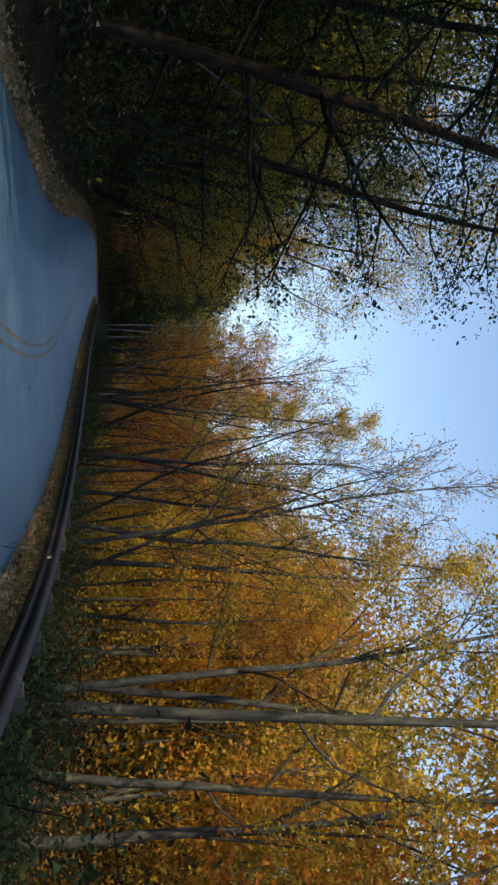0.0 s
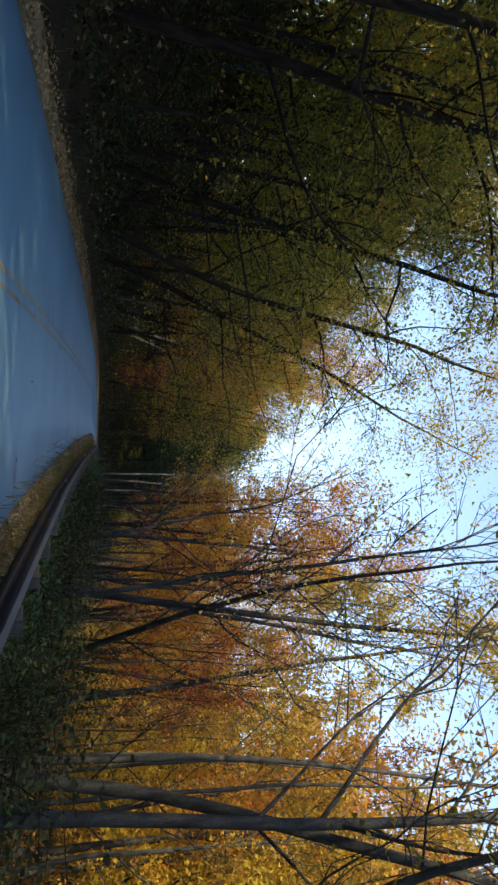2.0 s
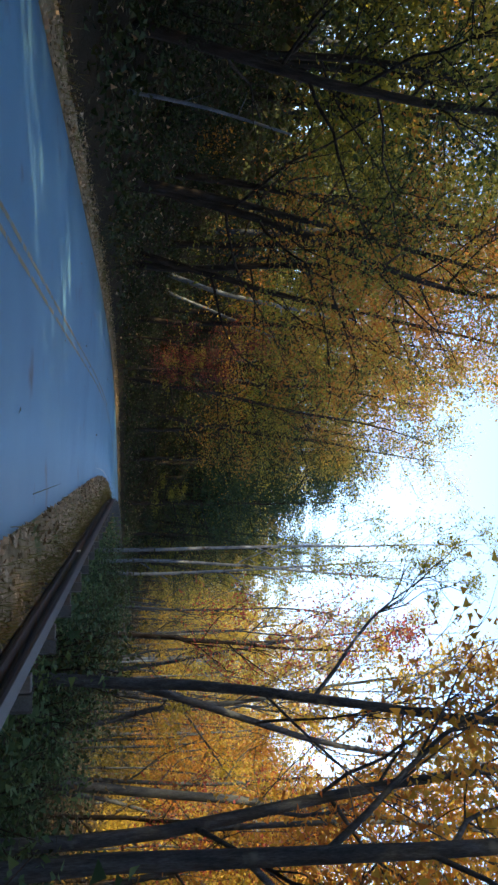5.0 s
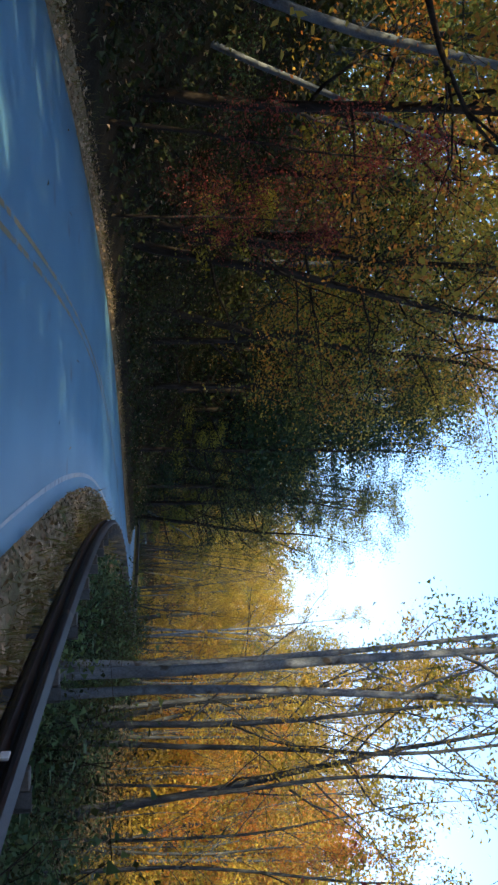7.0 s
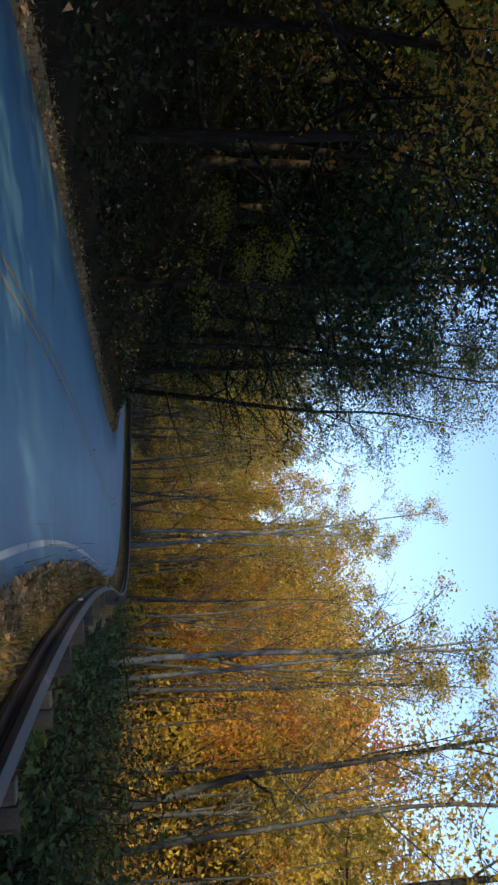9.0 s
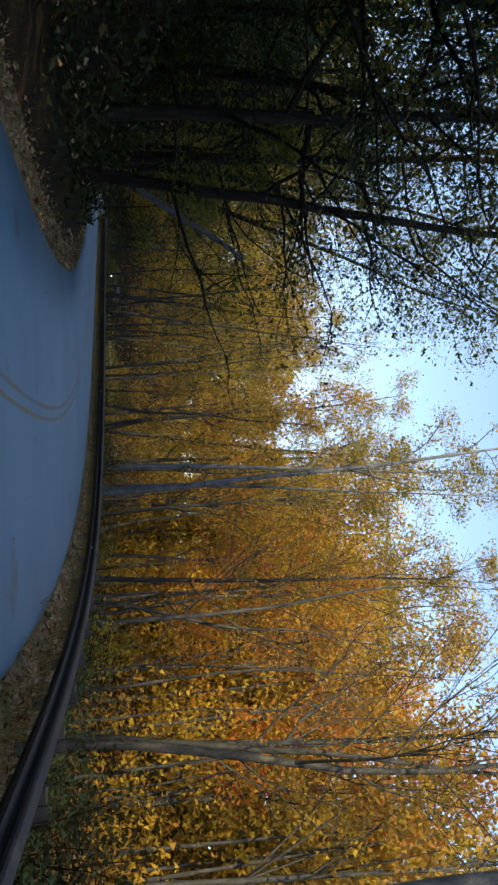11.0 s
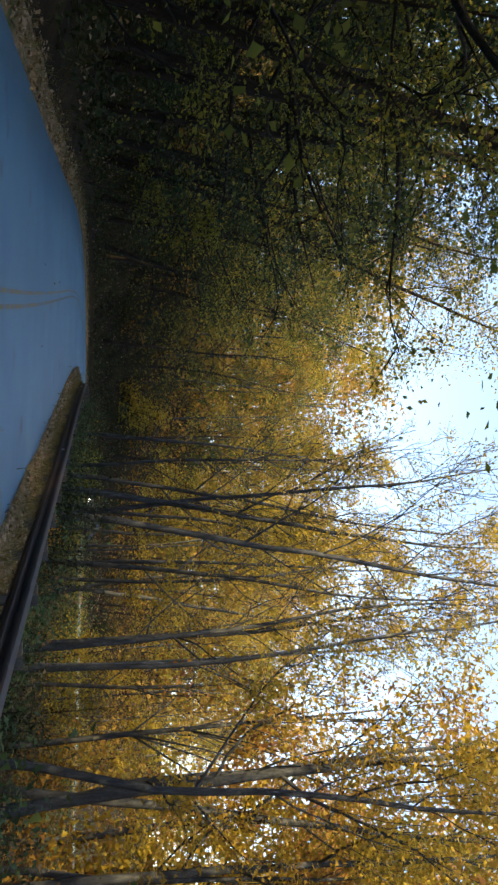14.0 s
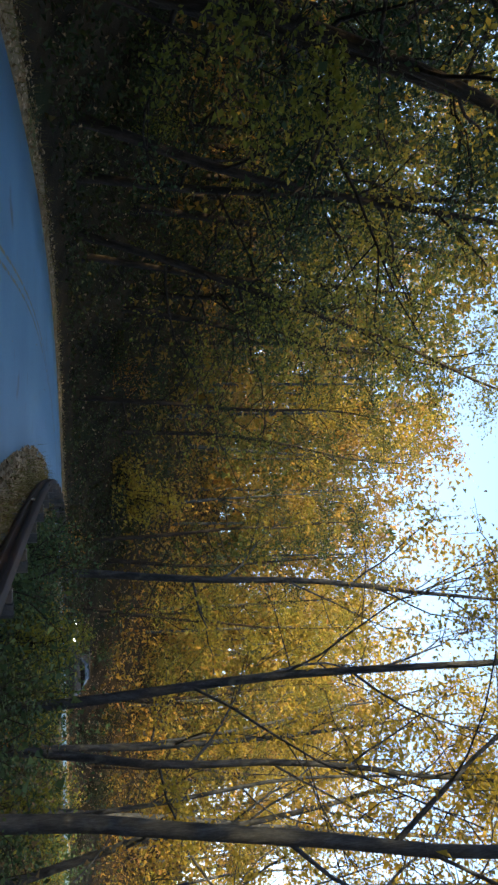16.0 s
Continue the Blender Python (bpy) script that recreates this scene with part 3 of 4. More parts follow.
GOLD = "tall slender tree with thin gold autumn leaves"
protos = {
    # slender trees below the rail, on the right
    "gold_a": leafy_tree("autumn_tree", GOLD, shape(11, 21, 0.15, 0.30, 15, 5.0), 7000, 0.13, BARK, LEAF_GOLD),
    "gold_b": leafy_tree("autumn_tree", GOLD, shape(12, 18, 0.13, 0.26, 15, 4.6, lean=0.06), 6500, 0.13, BARK, LEAF_GOLD),
    "orange_a": leafy_tree("autumn_tree", "tree with dense orange autumn leaves", shape(15, 16, 0.125, 0.2, 18, 4.4, lean=0.05), 7500, 0.13, BARK, LEAF_ORANGE, 0.4),
    "red_a": leafy_tree("autumn_tree", "small maple with russet red leaves", shape(17, 11, 0.09, 0.18, 16, 3.4, steep=0.7, lean=0.1), 4600, 0.095, BARK_DARK, LEAF_RED, 0.36, four=True),
    "pale_a": leafy_tree("autumn_tree", "tall pale-barked tree with sparse gold leaves", shape(13, 23, 0.155, 0.40, 13, 4.4, steep=1.1, lean=0.02, sway=0.022), 4200, 0.12, BARK_PALE, LEAF_GOLD),
    "pale_b": leafy_tree("autumn_tree", "slim pale-barked tree with thin yellow-green leaves", shape(14, 20, 0.105, 0.36, 13, 3.8, steep=1.1, lean=0.02, sway=0.025), 3600, 0.12, BARK_PALE, LEAF_LIME),
    "bare_a": leafy_tree("bare_tree", "almost bare tree with dark upswept branches", shape(21, 19, 0.115, 0.2, 16, 5.6, steep=0.95, rise=0.12, subs=7, twigs=3, fine=0.014), 1500, 0.11, BARK, LEAF_GOLD),
    "bare_b": leafy_tree("bare_tree", "almost bare crooked tree with dark branches", shape(22, 16, 0.115, 0.25, 13, 5.6, steep=0.8, rise=0.12, subs=7, twigs=3, sway=0.08, fine=0.014), 1300, 0.11, BARK, LEAF_GOLD),
    "pole_a": leafy_tree("slender_tree", "slender dark-barked tree with a few gold leaves", shape(41, 19, 0.095, 0.3, 8, 3.2, subs=3, twigs=1), 1000, 0.13, BARK, LEAF_GOLD),
    "pole_b": leafy_tree("slender_tree", "slender leaning tree with bare grey branches", shape(42, 15, 0.075, 0.2, 9, 3.2, subs=3, twigs=1, lean=0.1), 900, 0.13, BARK, LEAF_WOODS),
    # full trees standing back
    "mid_a": full_tree("woodland_tree", "gold tree standing back in the woods", 23, 20, 0.15, 4.6, 0.36, 15, 3600, 0.2, BARK, LEAF_GOLD),
    "mid_b": full_tree("woodland_tree", "gold and orange tree standing back in the woods", 24, 18, 0.14, 4.4, 0.34, 15, 3600, 0.2, BARK, LEAF_WOODS),
    "mid_o": full_tree("woodland_tree", "orange tree standing back in the woods", 29, 16, 0.14, 4.2, 0.34, 14, 3400, 0.2, BARK, LEAF_ORANGE),
    "low_a": full_tree("woodland_tree", "young gold tree on the slope below the road", 30, 9, 0.07, 3.4, 0.2, 11, 2600, 0.15, BARK_DARK, LEAF_GOLD),
    "mid_c": full_tree("bank_tree", "yellow-green tree standing back on the bank", 25, 18, 0.15, 4.8, 0.12, 18, 3800, 0.2, BARK_DARK, LEAF_LIME),
    "mid_d": full_tree("bank_tree", "dark green tree standing back on the bank", 26, 17, 0.16, 4.6, 0.08, 18, 3600, 0.21, BARK_DARK, LEAF_DARK),
    # thick trees that overhang the road from the bank
    "olive_a": leafy_tree("bank_tree", "thick olive-leaved tree overhanging the road", shape(51, 17, 0.15, 0.14, 26, 4.9, steep=0.35, rise=0.02), 8600, 0.115, BARK_DARK, LEAF_OLIVE, 0.5, 0.5, four=True),
    "lime_a": leafy_tree("bank_tree", "broad tree with yellow-green leaves over the road", shape(18, 18, 0.14, 0.15, 26, 4.9, steep=0.45, rise=0.02), 8600, 0.115, BARK_DARK, LEAF_LIME, 0.5, 0.5, four=True),
    "lime_b": leafy_tree("bank_tree", "leaning tree with yellow-green leaves", shape(19, 12, 0.10, 0.12, 20, 4.6, steep=0.4, rise=0.02, lean=0.12), 5200, 0.11, BARK_DARK, LEAF_LIME, 0.42, 0.5, four=True),
    "amber_a": leafy_tree("bank_tree", "tall tree with thick gold leaves over the road", shape(52, 18, 0.14, 0.16, 26, 4.9, steep=0.5, rise=0.03), 8600, 0.115, BARK_DARK, LEAF_GOLD, 0.5, 0.5, four=True),
    "flame_a": leafy_tree("bank_tree", "tree with thick orange leaves over the road", shape(53, 17, 0.14, 0.16, 26, 4.9, steep=0.5, rise=0.03), 8600, 0.115, BARK_DARK, LEAF_ORANGE, 0.5, 0.5, four=True),
    "green_a": leafy_tree("evergreen_tree", "dark evergreen tree in shade over the road", shape(20, 18, 0.17, 0.12, 32, 4.4, steep=0.05, rise=-0.01, subs=4), 8600, 0.115, BARK_DARK, LEAF_DARK, 0.48, 0.35, four=True),
    "sapling_a": leafy_tree("sapling", "slender sapling with bright yellow-green leaves", shape(54, 5.6, 0.04, 0.4, 10, 2.0, steep=0.3, rise=0.0, lean=0.2), 1700, 0.13, BARK_DARK, LEAF_LIME, 0.3, 0.4, four=True),
}
bushes = {
    "green": make_bush("shrub", "leafy green shrub behind the guardrail", 31, 1.3, 1.5, 1000, 0.085, LEAF_GREEN, BARK_DARK),
    "dark": make_bush("shrub", "evergreen shrub with deep shade put into its leaf colour", 32, 1.7, 1.8, 1500, 0.085, LEAF_SHADE, BARK_DARK),
    "lime": make_bush("shrub", "yellow-green shrub by the road", 33, 1.2, 1.9, 1000, 0.1, LEAF_LIME, BARK_DARK),
    "gold": make_bush("shrub", "shrub with bright gold leaves", 34, 1.3, 2.0, 1000, 0.13, LEAF_GOLD, BARK_DARK),
    "thin": make_bush("shrub", "thin twiggy shrub with few dry leaves", 35, 1.3, 1.7, 380, 0.085, LEAF_ORANGE, BARK_DARK),
}

rng = np.random.RandomState(5)
taken = []


def free(x, y, gap):
    for a, b in taken:
        if (a - x) ** 2 + (b - y) ** 2 < gap * gap:
            return False
    taken.append((x, y))
    return True


def scatter(count, s_lo, s_hi, o_lo, o_hi, choices, gap, lo=0.8, hi=1.2, power=1.0, sink=0.05):
    """Plants things at random between two distances from the road."""
    kinds, weights = zip(*choices)
    weights = np.array(weights) / sum(weights)
    done = tries = 0
    while done < count and tries < count * 12:
        tries += 1
        s = rng.uniform(s_lo, s_hi)
        off = o_lo + (o_hi - o_lo) * rng.uniform() ** power
        x, y = on_road(s, off)
        _, real = from_road(x, y)
        if abs(real[0]) < min(abs(o_lo), abs(o_hi)) - 0.3 or not free(x, y, gap):
            continue
        k = rng.choice(len(kinds), p=weights)
        proto = protos.get(kinds[k]) or bushes[kinds[k]]
        plant(proto, x, y, rng.uniform(0, 360), rng.uniform(lo, hi), sink)
        done += 1


# trees that stand out below the rail: kind, x, y, size, turn, lean in degrees (turn: the way of the lean)
PLACED = [
    ("gold_a", 7.0, 19.8, 1.1, 10, 0), ("gold_b", 7.5, 22.3, 1.1, 150, 0), ("gold_a", 7.9, 25.2, 1.0, 60, 0), ("bare_a", 4.2, 28.7, 0.95, 200, 0),
    ("bare_b", 6.0, 30.6, 0.9, -80, 9), ("gold_b", 3.6, 32.6, 1.0, 33, 0), ("bare_a", 2.5, 35.7, 0.9, 77, 0),
    ("bare_b", 0.6, 39.9, 1.15, 20, 2), ("bare_a", 0.9, 37.5, 1.0, 120, 0), ("bare_b", 4.4, 37.6, 0.9, -70, 15), ("gold_a", -3.0, 49.5, 0.9, 40, 0),
    ("bare_a", -3.3, 53.1, 1.0, 70, 2), ("bare_b", -0.2, 53.6, 1.15, -30, 30), ("bare_b", -5.6, 59.2, 1.0, 200, 9), ("bare_a", -2.6, 48.2, 0.9, 250, 0),
    ("bare_b", -11.1, 75.6, 1.0, 0, 0), ("bare_b", -11.4, 78.7, 1.0, 110, 6), ("orange_a", -9.0, 70.5, 1.05, 30, 0), ("orange_a", -6.5, 63.0, 1.1, 200, 0), ("red_a", -7.6, 66.0, 1.35, 50, 0), ("gold_b", -5.0, 66.5, 1.1, 100, 0), ("orange_a", -8.5, 75.0, 1.1, 300, 0),
    ("red_a", -12.6, 91.7, 1.25, 0, 0), ("gold_b", -10.6, 95.5, 0.8, 20, 0), ("pale_b", -16.7, 98.0, 1.05, -60, 3), ("pale_b", -16.2, 98.6, 0.95, 200, 0),
    ("pale_b", -16.3, 103.2, 1.0, 0, 0), ("bare_a", -14.6, 104.4, 0.9, 130, 0),
    ("pale_a", -12.1, 135.7, 0.95, 20, 0), ("pale_b", -11.8, 134.5, 1.0, 80, 0), ("bare_b", -10.6, 143.2, 1.1, 90, 2), ("bare_a", -8.1, 147.8, 1.0, 0, 3),
    ("bare_a", -8.8, 154.2, 1.0, 140, 4), ("bare_b", -8.9, 156.7, 0.9, 60, 0), ("pale_a", -12.4, 164.8, 1.0, 0, 0), ("pale_b", -12.1, 161.6, 1.0, 220, 0),
    ("pale_a", -12.1, 160.4, 1.05, 120, 0), ("gold_a", -8.5, 160.6, 0.9, 0, 0),
    ("bare_a", -19.0, 188.0, 0.95, 0, 0), ("bare_a", -16.1, 185.0, 1.0, 180, 0), ("gold_b", -14.6, 176.5, 0.9, 50, 0), ("bare_a", -20.6, 186.6, 0.95, 270, 0),
    ("bare_a", -22.4, 189.4, 1.0, 30, 0), ("gold_a", -21.4, 185.8, 0.9, 110, 0), ("bare_a", -23.4, 193.6, 0.9, -60, 0), ("bare_a", -20.2, 182.8, 1.1, 60, 0), ("gold_b", -26.7, 202.0, 1.0, 0, 0),
]
for kind, x, y, size, turn, lean in PLACED:
    taken.append((x, y))
    plant(protos[kind], x, y, turn, size, 0.1, lean)

# the bank's foremost trees, whose crowns meet over the road's edge: by stretches of the road
STRETCHES = [
    (-8, 34, 1.0, ["green_a", "olive_a", "green_a"]), (34, 62, 1.1, ["lime_a", "olive_a", "amber_a", "lime_a"]), (62, 88, 1.0, ["lime_a", "olive_a", "amber_a"]),
    (88, 126, 1.2, ["flame_a", "amber_a", "flame_a", "lime_a"]), (126, 150, 1.1, ["green_a", "olive_a", "green_a"]), (150, 214, 1.15, ["green_a", "olive_a", "green_a", "green_a", "lime_a"]),
    (214, 236, 1.1, ["olive_a", "green_a", "olive_a"]), (236, 262, 1.1, ["lime_a", "amber_a", "olive_a"]),
]
for s_a, s_b, large, kinds in STRETCHES:
    for i, s in enumerate(np.arange(s_a, s_b, 4.2)):
        off = -6.2 - 2.4 * (i % 2) - rng.uniform(0, 0.8)
        x, y = on_road(s + rng.uniform(-0.8, 0.8), off)
        taken.append((float(x), float(y)))
        plant(protos[kinds[i % len(kinds)]], float(x), float(y), 90 + math.degrees(float(np.interp(s, RS, RT))), large * rng.uniform(0.9, 1.12), 0.15, rng.uniform(1, 7), rng.uniform(0, 360))
# trees that lean out over the road
for kind, s, off, size, lean in (("olive_a", 152, -5.8, 1.15, 9), ("lime_a", 171, -6.0, 1.25, 13), ("olive_a", 178, -5.8, 1.25, 14), ("lime_a", 186, -6.4, 1.2, 10), ("olive_a", 113, -6.4, 1.3, 12), ("amber_a", 119, -7.0, 1.35, 13),
                                 ("lime_a", 52, -6.4, 1.2, 14), ("lime_a", 40, -6.6, 1.2, 13), ("amber_a", 59, -6.0, 1.35, 18), ("lime_a", 65, -6.0, 1.3, 17), ("amber_a", 199, -6.2, 1.35, 18), ("amber_a", 206, -6.4, 1.25, 13), ("lime_a", 212, -6.4, 1.25, 13), ("amber_a", 96, -6.8, 1.25, 9), ("olive_a", 196, -6.4, 1.2, 9)):
    x, y = on_road(s, off)
    taken.append((float(x), float(y)))
    plant(protos[kind], float(x), float(y), 90 + math.degrees(float(np.interp(s, RS, RT))), size, 0.15, lean, s * 37)
# single saplings and shrubs that catch the light on the bank: kind, s, distance from the road's middle, size, turn
for kind, s, off, size, turn in (("red_a", 104, -5.3, 0.75, 20), ("red_a", 108, -4.9, 0.65, 160), ("sapling_a", 163, -4.9, 1.0, 40), ("sapling_a", 197, -5.0, 1.15, 200),
                                 ("sapling_a", 153, -5.2, 1.2, 300), ("sapling_a", 131, -6.5, 0.9, 90), ("lime_b", 176, -5.4, 0.8, 0), ("gold", 229.5, -9.0, 2.2, 0), ("gold", 231, -10.5, 2.0, 80),
                                 ("lime_b", 46, -6.0, 0.85, 120), ("sapling_a", 113, -6.5, 0.9, 10), ("red_a", 58, 8.0, 0.9, 60)):
    x, y = on_road(s, off)
    taken.append((float(x), float(y)))
    plant(protos.get(kind) or bushes[kind], float(x), float(y), turn, size, 0.1)


def snag(x, y, z, long, r, lean, turn, label):
    """A dead pale trunk without leaves, leaning out of the bank."""
    tubes = Tubes()
    g = np.random.RandomState(int(long * 10))
    pts = bent((0, 0, -0.8), (0, 0, 1), long + 0.8, 7, g, 0.03, 0.0)
    tubes.add(pts, np.linspace(r, r * 0.55, 8), 8)
    for k in (3, 5):
        w = g.normal(size=3)
        w[2] = 0.5
        tubes.add(bent(pts[k], unit(w), 0.7, 3, g, 0.1, 0.0), [r * 0.3, r * 0.2, r * 0.15, r * 0.08], 5)
    ob = tagged(new("dead_trunk", tubes.mesh("dead_trunk", BARK_PALE)), label, "tree trunk")
    ob.matrix_basis = pose(x, y, z, lean, 0, turn)


for x, y, long, r, lean, turn in ((-24.8, 76.5, 4.2, 0.06, 4, 90), (-32.5, 99.8, 9.5, 0.16, 20, 90), (-32.7, 102.4, 7.0, 0.11, 22, 90), (-23.9, 152.3, 5.2, 0.12, 30, 100), (-12.1, 25.6, 4.5, 0.07, 30, 90)):
    snag(x, y, ground_at(x, y), long, r, lean, turn, "pale dead trunk leaning out of the dark bank")

# right of the road: slender trees below the rail, gold woods behind
scatter(34, -10, 265, 9.5, 20, [("gold_a", 4), ("gold_b", 4), ("pale_b", 1), ("orange_a", 0.8), ("bare_a", 1.5), ("bare_b", 1)], 3.2, 0.9, 1.25)
scatter(60, 0, 250, 8.5, 22, [("pole_a", 3), ("pole_b", 2)], 1.6, 0.8, 1.2)
scatter(12, 55, 104, 13, 20, [("orange_a", 2), ("red_a", 2), ("gold_b", 1)], 3.0, 0.9, 1.2)
scatter(16, -5, 270, 14, 26, [("low_a", 1)], 2.8, 0.8, 1.3)
scatter(110, -20, 300, 20, 44, [("mid_a", 5), ("mid_b", 5), ("mid_o", 2)], 3.2, 1.35, 1.9)
scatter(75, 58, 130, 6.3, 10, [("green", 5), ("dark", 2)], 0.8, 0.85, 1.35)
scatter(60, -5, 60, 5.2, 9, [("green", 3), ("dark", 5), ("thin", 0.5)], 0.8, 0.7, 1.4)
scatter(80, 125, 225, 5.2, 10, [("green", 5), ("lime", 0.3), ("thin", 1), ("dark", 4)], 0.9, 0.6, 1.2)
# left of the road: a dark wooded bank
scatter(28, -20, 64, -24, -11, [("mid_d", 4), ("mid_c", 1)], 3.0, 1.0, 1.3)
scatter(22, 62, 92, -22, -11, [("mid_c", 2), ("mid_a", 1)], 2.8, 0.9, 1.15)
scatter(20, 92, 132, -24, -11, [("mid_c", 2), ("mid_o", 2), ("mid_a", 2), ("mid_d", 1)], 3.2, 1.2, 1.6)
scatter(34, 130, 222, -24, -11, [("mid_d", 6), ("mid_c", 1)], 3.0, 1.0, 1.3)
scatter(10, 198, 226, -20, -9.5, [("mid_d", 1)], 2.6, 0.9, 1.2)
scatter(30, 214, 310, -44, -12, [("mid_a", 3), ("mid_c", 2), ("mid_b", 3)], 3.4, 1.0, 1.4)
scatter(30, 203, 255, 5.2, 13, [("green", 3), ("lime", 2)], 0.8, 0.9, 1.5)
scatter(75, -5, 265, -13, -5.6, [("dark", 7), ("green", 1.5), ("thin", 1), ("lime", 0.5)], 1.0, 0.7, 1.3)
scatter(8, 44, 64, -17, -10, [("mid_c", 2), ("mid_a", 1)], 2.2, 1.0, 1.2)
scatter(9, 70, 90, 9.5, 19, [("orange_a", 2), ("gold_a", 2), ("gold_b", 1)], 2.4, 0.95, 1.2)
scatter(9, 170, 196, 12, 20, [("gold_a", 2), ("gold_b", 2), ("mid_b", 1)], 2.6, 1.0, 1.25)
# unseen trees behind the start, added only to shade the first stretch
scatter(10, -60, -12, 12, 30, [("mid_a", 3), ("mid_b", 3)], 4.0, 1.1, 1.4)
scatter(14, -60, -12, -26, -8, [("mid_d", 4), ("mid_c", 2)], 4.0, 1.1, 1.4)
# trees that close the bank's canopy and keep the road in shade
scatter(5, 8, 18, -18, -10, [("mid_d", 1)], 1.8, 1.0, 1.25)
scatter(8, 129, 145, -14, -8.5, [("mid_d", 1)], 1.8, 1.1, 1.3)
drop_protos([*protos.values(), *bushes.values()])


# ---------------------------------------------------------------- woods far back, and undergrowth
def far_woods(name, count, s_lo, s_hi, o_lo, o_hi, mat, seed, label, least=40, n=420, leaf=0.8, tall=(18, 27), low=0.06):
    """Distant trees too many to tell apart: crowns of rounded clumps on thin stems."""
    r = np.random.RandomState(seed)
    tubes, cs, ws = Tubes(), [], []
    xs, ys = on_road(r.uniform(s_lo, s_hi, count), r.uniform(o_lo, o_hi, count))
    zs = height(xs, ys)
    _, off = from_road(xs, ys)
    for x, y, z, o in zip(xs, ys, zs, off):
        if abs(o) < least:
            continue
        h = r.uniform(*tall)
        c, way, _ = lobes_of(r, h, h * 0.24, low, 12, n)
        cs.append(c + np.array([x, y, z]))
        ws.append(way)
        tubes.add([(x, y, z - 0.3), (x + r.normal() * 0.3, y + r.normal() * 0.3, z + h * 0.7)], [0.16, 0.05], 5)
    woods = tagged(new(name), label, "woods", kind="stuff")
    part("trunks", tubes.mesh("trunks", BARK), woods)
    part("leaves", quads("leaves", sprays(np.concatenate(cs), leaf, r, np.concatenate(ws) + np.array([0, 0, 0.35]), 0.5), mat), woods)
    return woods


far_woods("far_woods", 330, -20, 340, 44, 100, LEAF_WOODS, 61, "gold and orange woods on the far slope", 42, 420, 0.85, (24, 33))
far_woods("far_woods", 190, -20, 310, 27, 48, LEAF_GOLD, 66, "dense gold woods below the road", 25, 1000, 0.4, (24, 33), 0.1)
far_woods("far_woods", 150, 100, 250, -60, -20, LEAF_OLIVE, 65, "olive woods up the bank past the bend", 19, 420, 0.62, (18, 26))
# the run before s = 0 is out of view, added to block the sun
far_woods("far_woods", 160, -110, 45, -60, -19, LEAF_OLIVE, 62, "yellow-green woods up the bank", 17, 420, 0.62, (18, 26))
far_woods("far_woods", 75, 45, 102, -60, -19, LEAF_OLIVE, 67, "young yellow-green woods up the bank", 17, 420, 0.6, (17, 23))
far_woods("far_woods", 170, 212, 330, -75, -16, LEAF_WOODS, 64, "gold and olive woods past the bend", 15, 520, 0.6, (20, 30))
far_woods("far_woods", 90, S1 + 5, S1 + 140, -60, 60, LEAF_WOODS, 63, "gold woods beyond the last bend", 20, 420, 0.8)


def undergrowth(name, count, s_lo, s_hi, o_lo, o_hi, size, mat, seed, label, power=1.0, tallest=0.65):
    r = np.random.RandomState(seed)
    s = r.uniform(s_lo, s_hi, count)
    off = o_lo + (o_hi - o_lo) * r.uniform(0, 1, count) ** power
    x, y = on_road(s, off)
    z = height(x, y)
    tall = tallest * (0.54 + 0.46 * lumps(x, y, 3.0 if tallest < 1 else 6.0, seed))
    c = np.stack([x, y, z + np.abs(r.normal(size=count)) * np.maximum(tall, 0.08)], -1)
    return tagged(new(name, quads(name, sprays(c, size, r), mat)), label, "undergrowth", kind="stuff")


# LEAF_SHADE growth carries the bank's shade in its colour
undergrowth("undergrowth", 150000, -8, 236, -4.7, -18, 0.18, LEAF_SHADE, 71, "ferns and creepers over the steep bank, coloured dark for shade", 1.3)
undergrowth("undergrowth", 70000, -8, 240, 4.9, 15, 0.12, LEAF_GREEN, 72, "green weeds and creepers behind the guardrail", 1.3)
undergrowth("thicket", 70000, -60, 222, -12, -40, 0.38, LEAF_SHADE, 74, "thicket of young trees up the wooded bank, in shade-dark colours", 1.2, 4.6)
undergrowth("thicket", 40000, 205, 300, -9, -46, 0.32, LEAF_WOODS, 79, "gold and brown thicket past the bend", 1.0, 5.0)
undergrowth("thicket", 70000, -20, 300, 22, 50, 0.34, LEAF_WOODS, 76, "gold and brown thicket between the trunks", 1.0, 6.5)
undergrowth("thicket", 50000, -20, 280, 7.5, 20, 0.17, LEAF_GREEN, 77, "green thicket on the slope below the road", 1.1, 1.2)
undergrowth("thicket", 70000, -20, 280, 9.5, 26, 0.15, LEAF_BRUSH, 78, "grey-brown brush and saplings among the trunks", 1.0, 2.2)
undergrowth("undergrowth", 14000, 218, 300, 4.9, 16, 0.2, LEAF_GREEN, 81, "green brush inside the last bend", 1.0, 1.7)
undergrowth("fallen_leaves", 16000, -8, 265, -5.0, -14, 0.13, LEAF_DRY, 73, "dead leaves lying on the steep bank", 1.4)


# ---------------------------------------------------------------- fallen leaves and grass
def strewn(name, count, s_lo, s_hi, off_fn, z_fn, size, seed, label):
    r = np.random.RandomState(seed)
    s = r.uniform(s_lo, s_hi, count)
    off = off_fn(s, r)
    x, y = on_road(s, off)
    c = np.stack([x, y, z_fn(s, off, x, y) + r.uniform(0.005, 0.04, count)], -1)
    return tagged(new(name, quads(name, sprays(c, size, r, loose=0.4, four=True), LEAF_DRY)), label, "fallen leaves", kind="stuff")


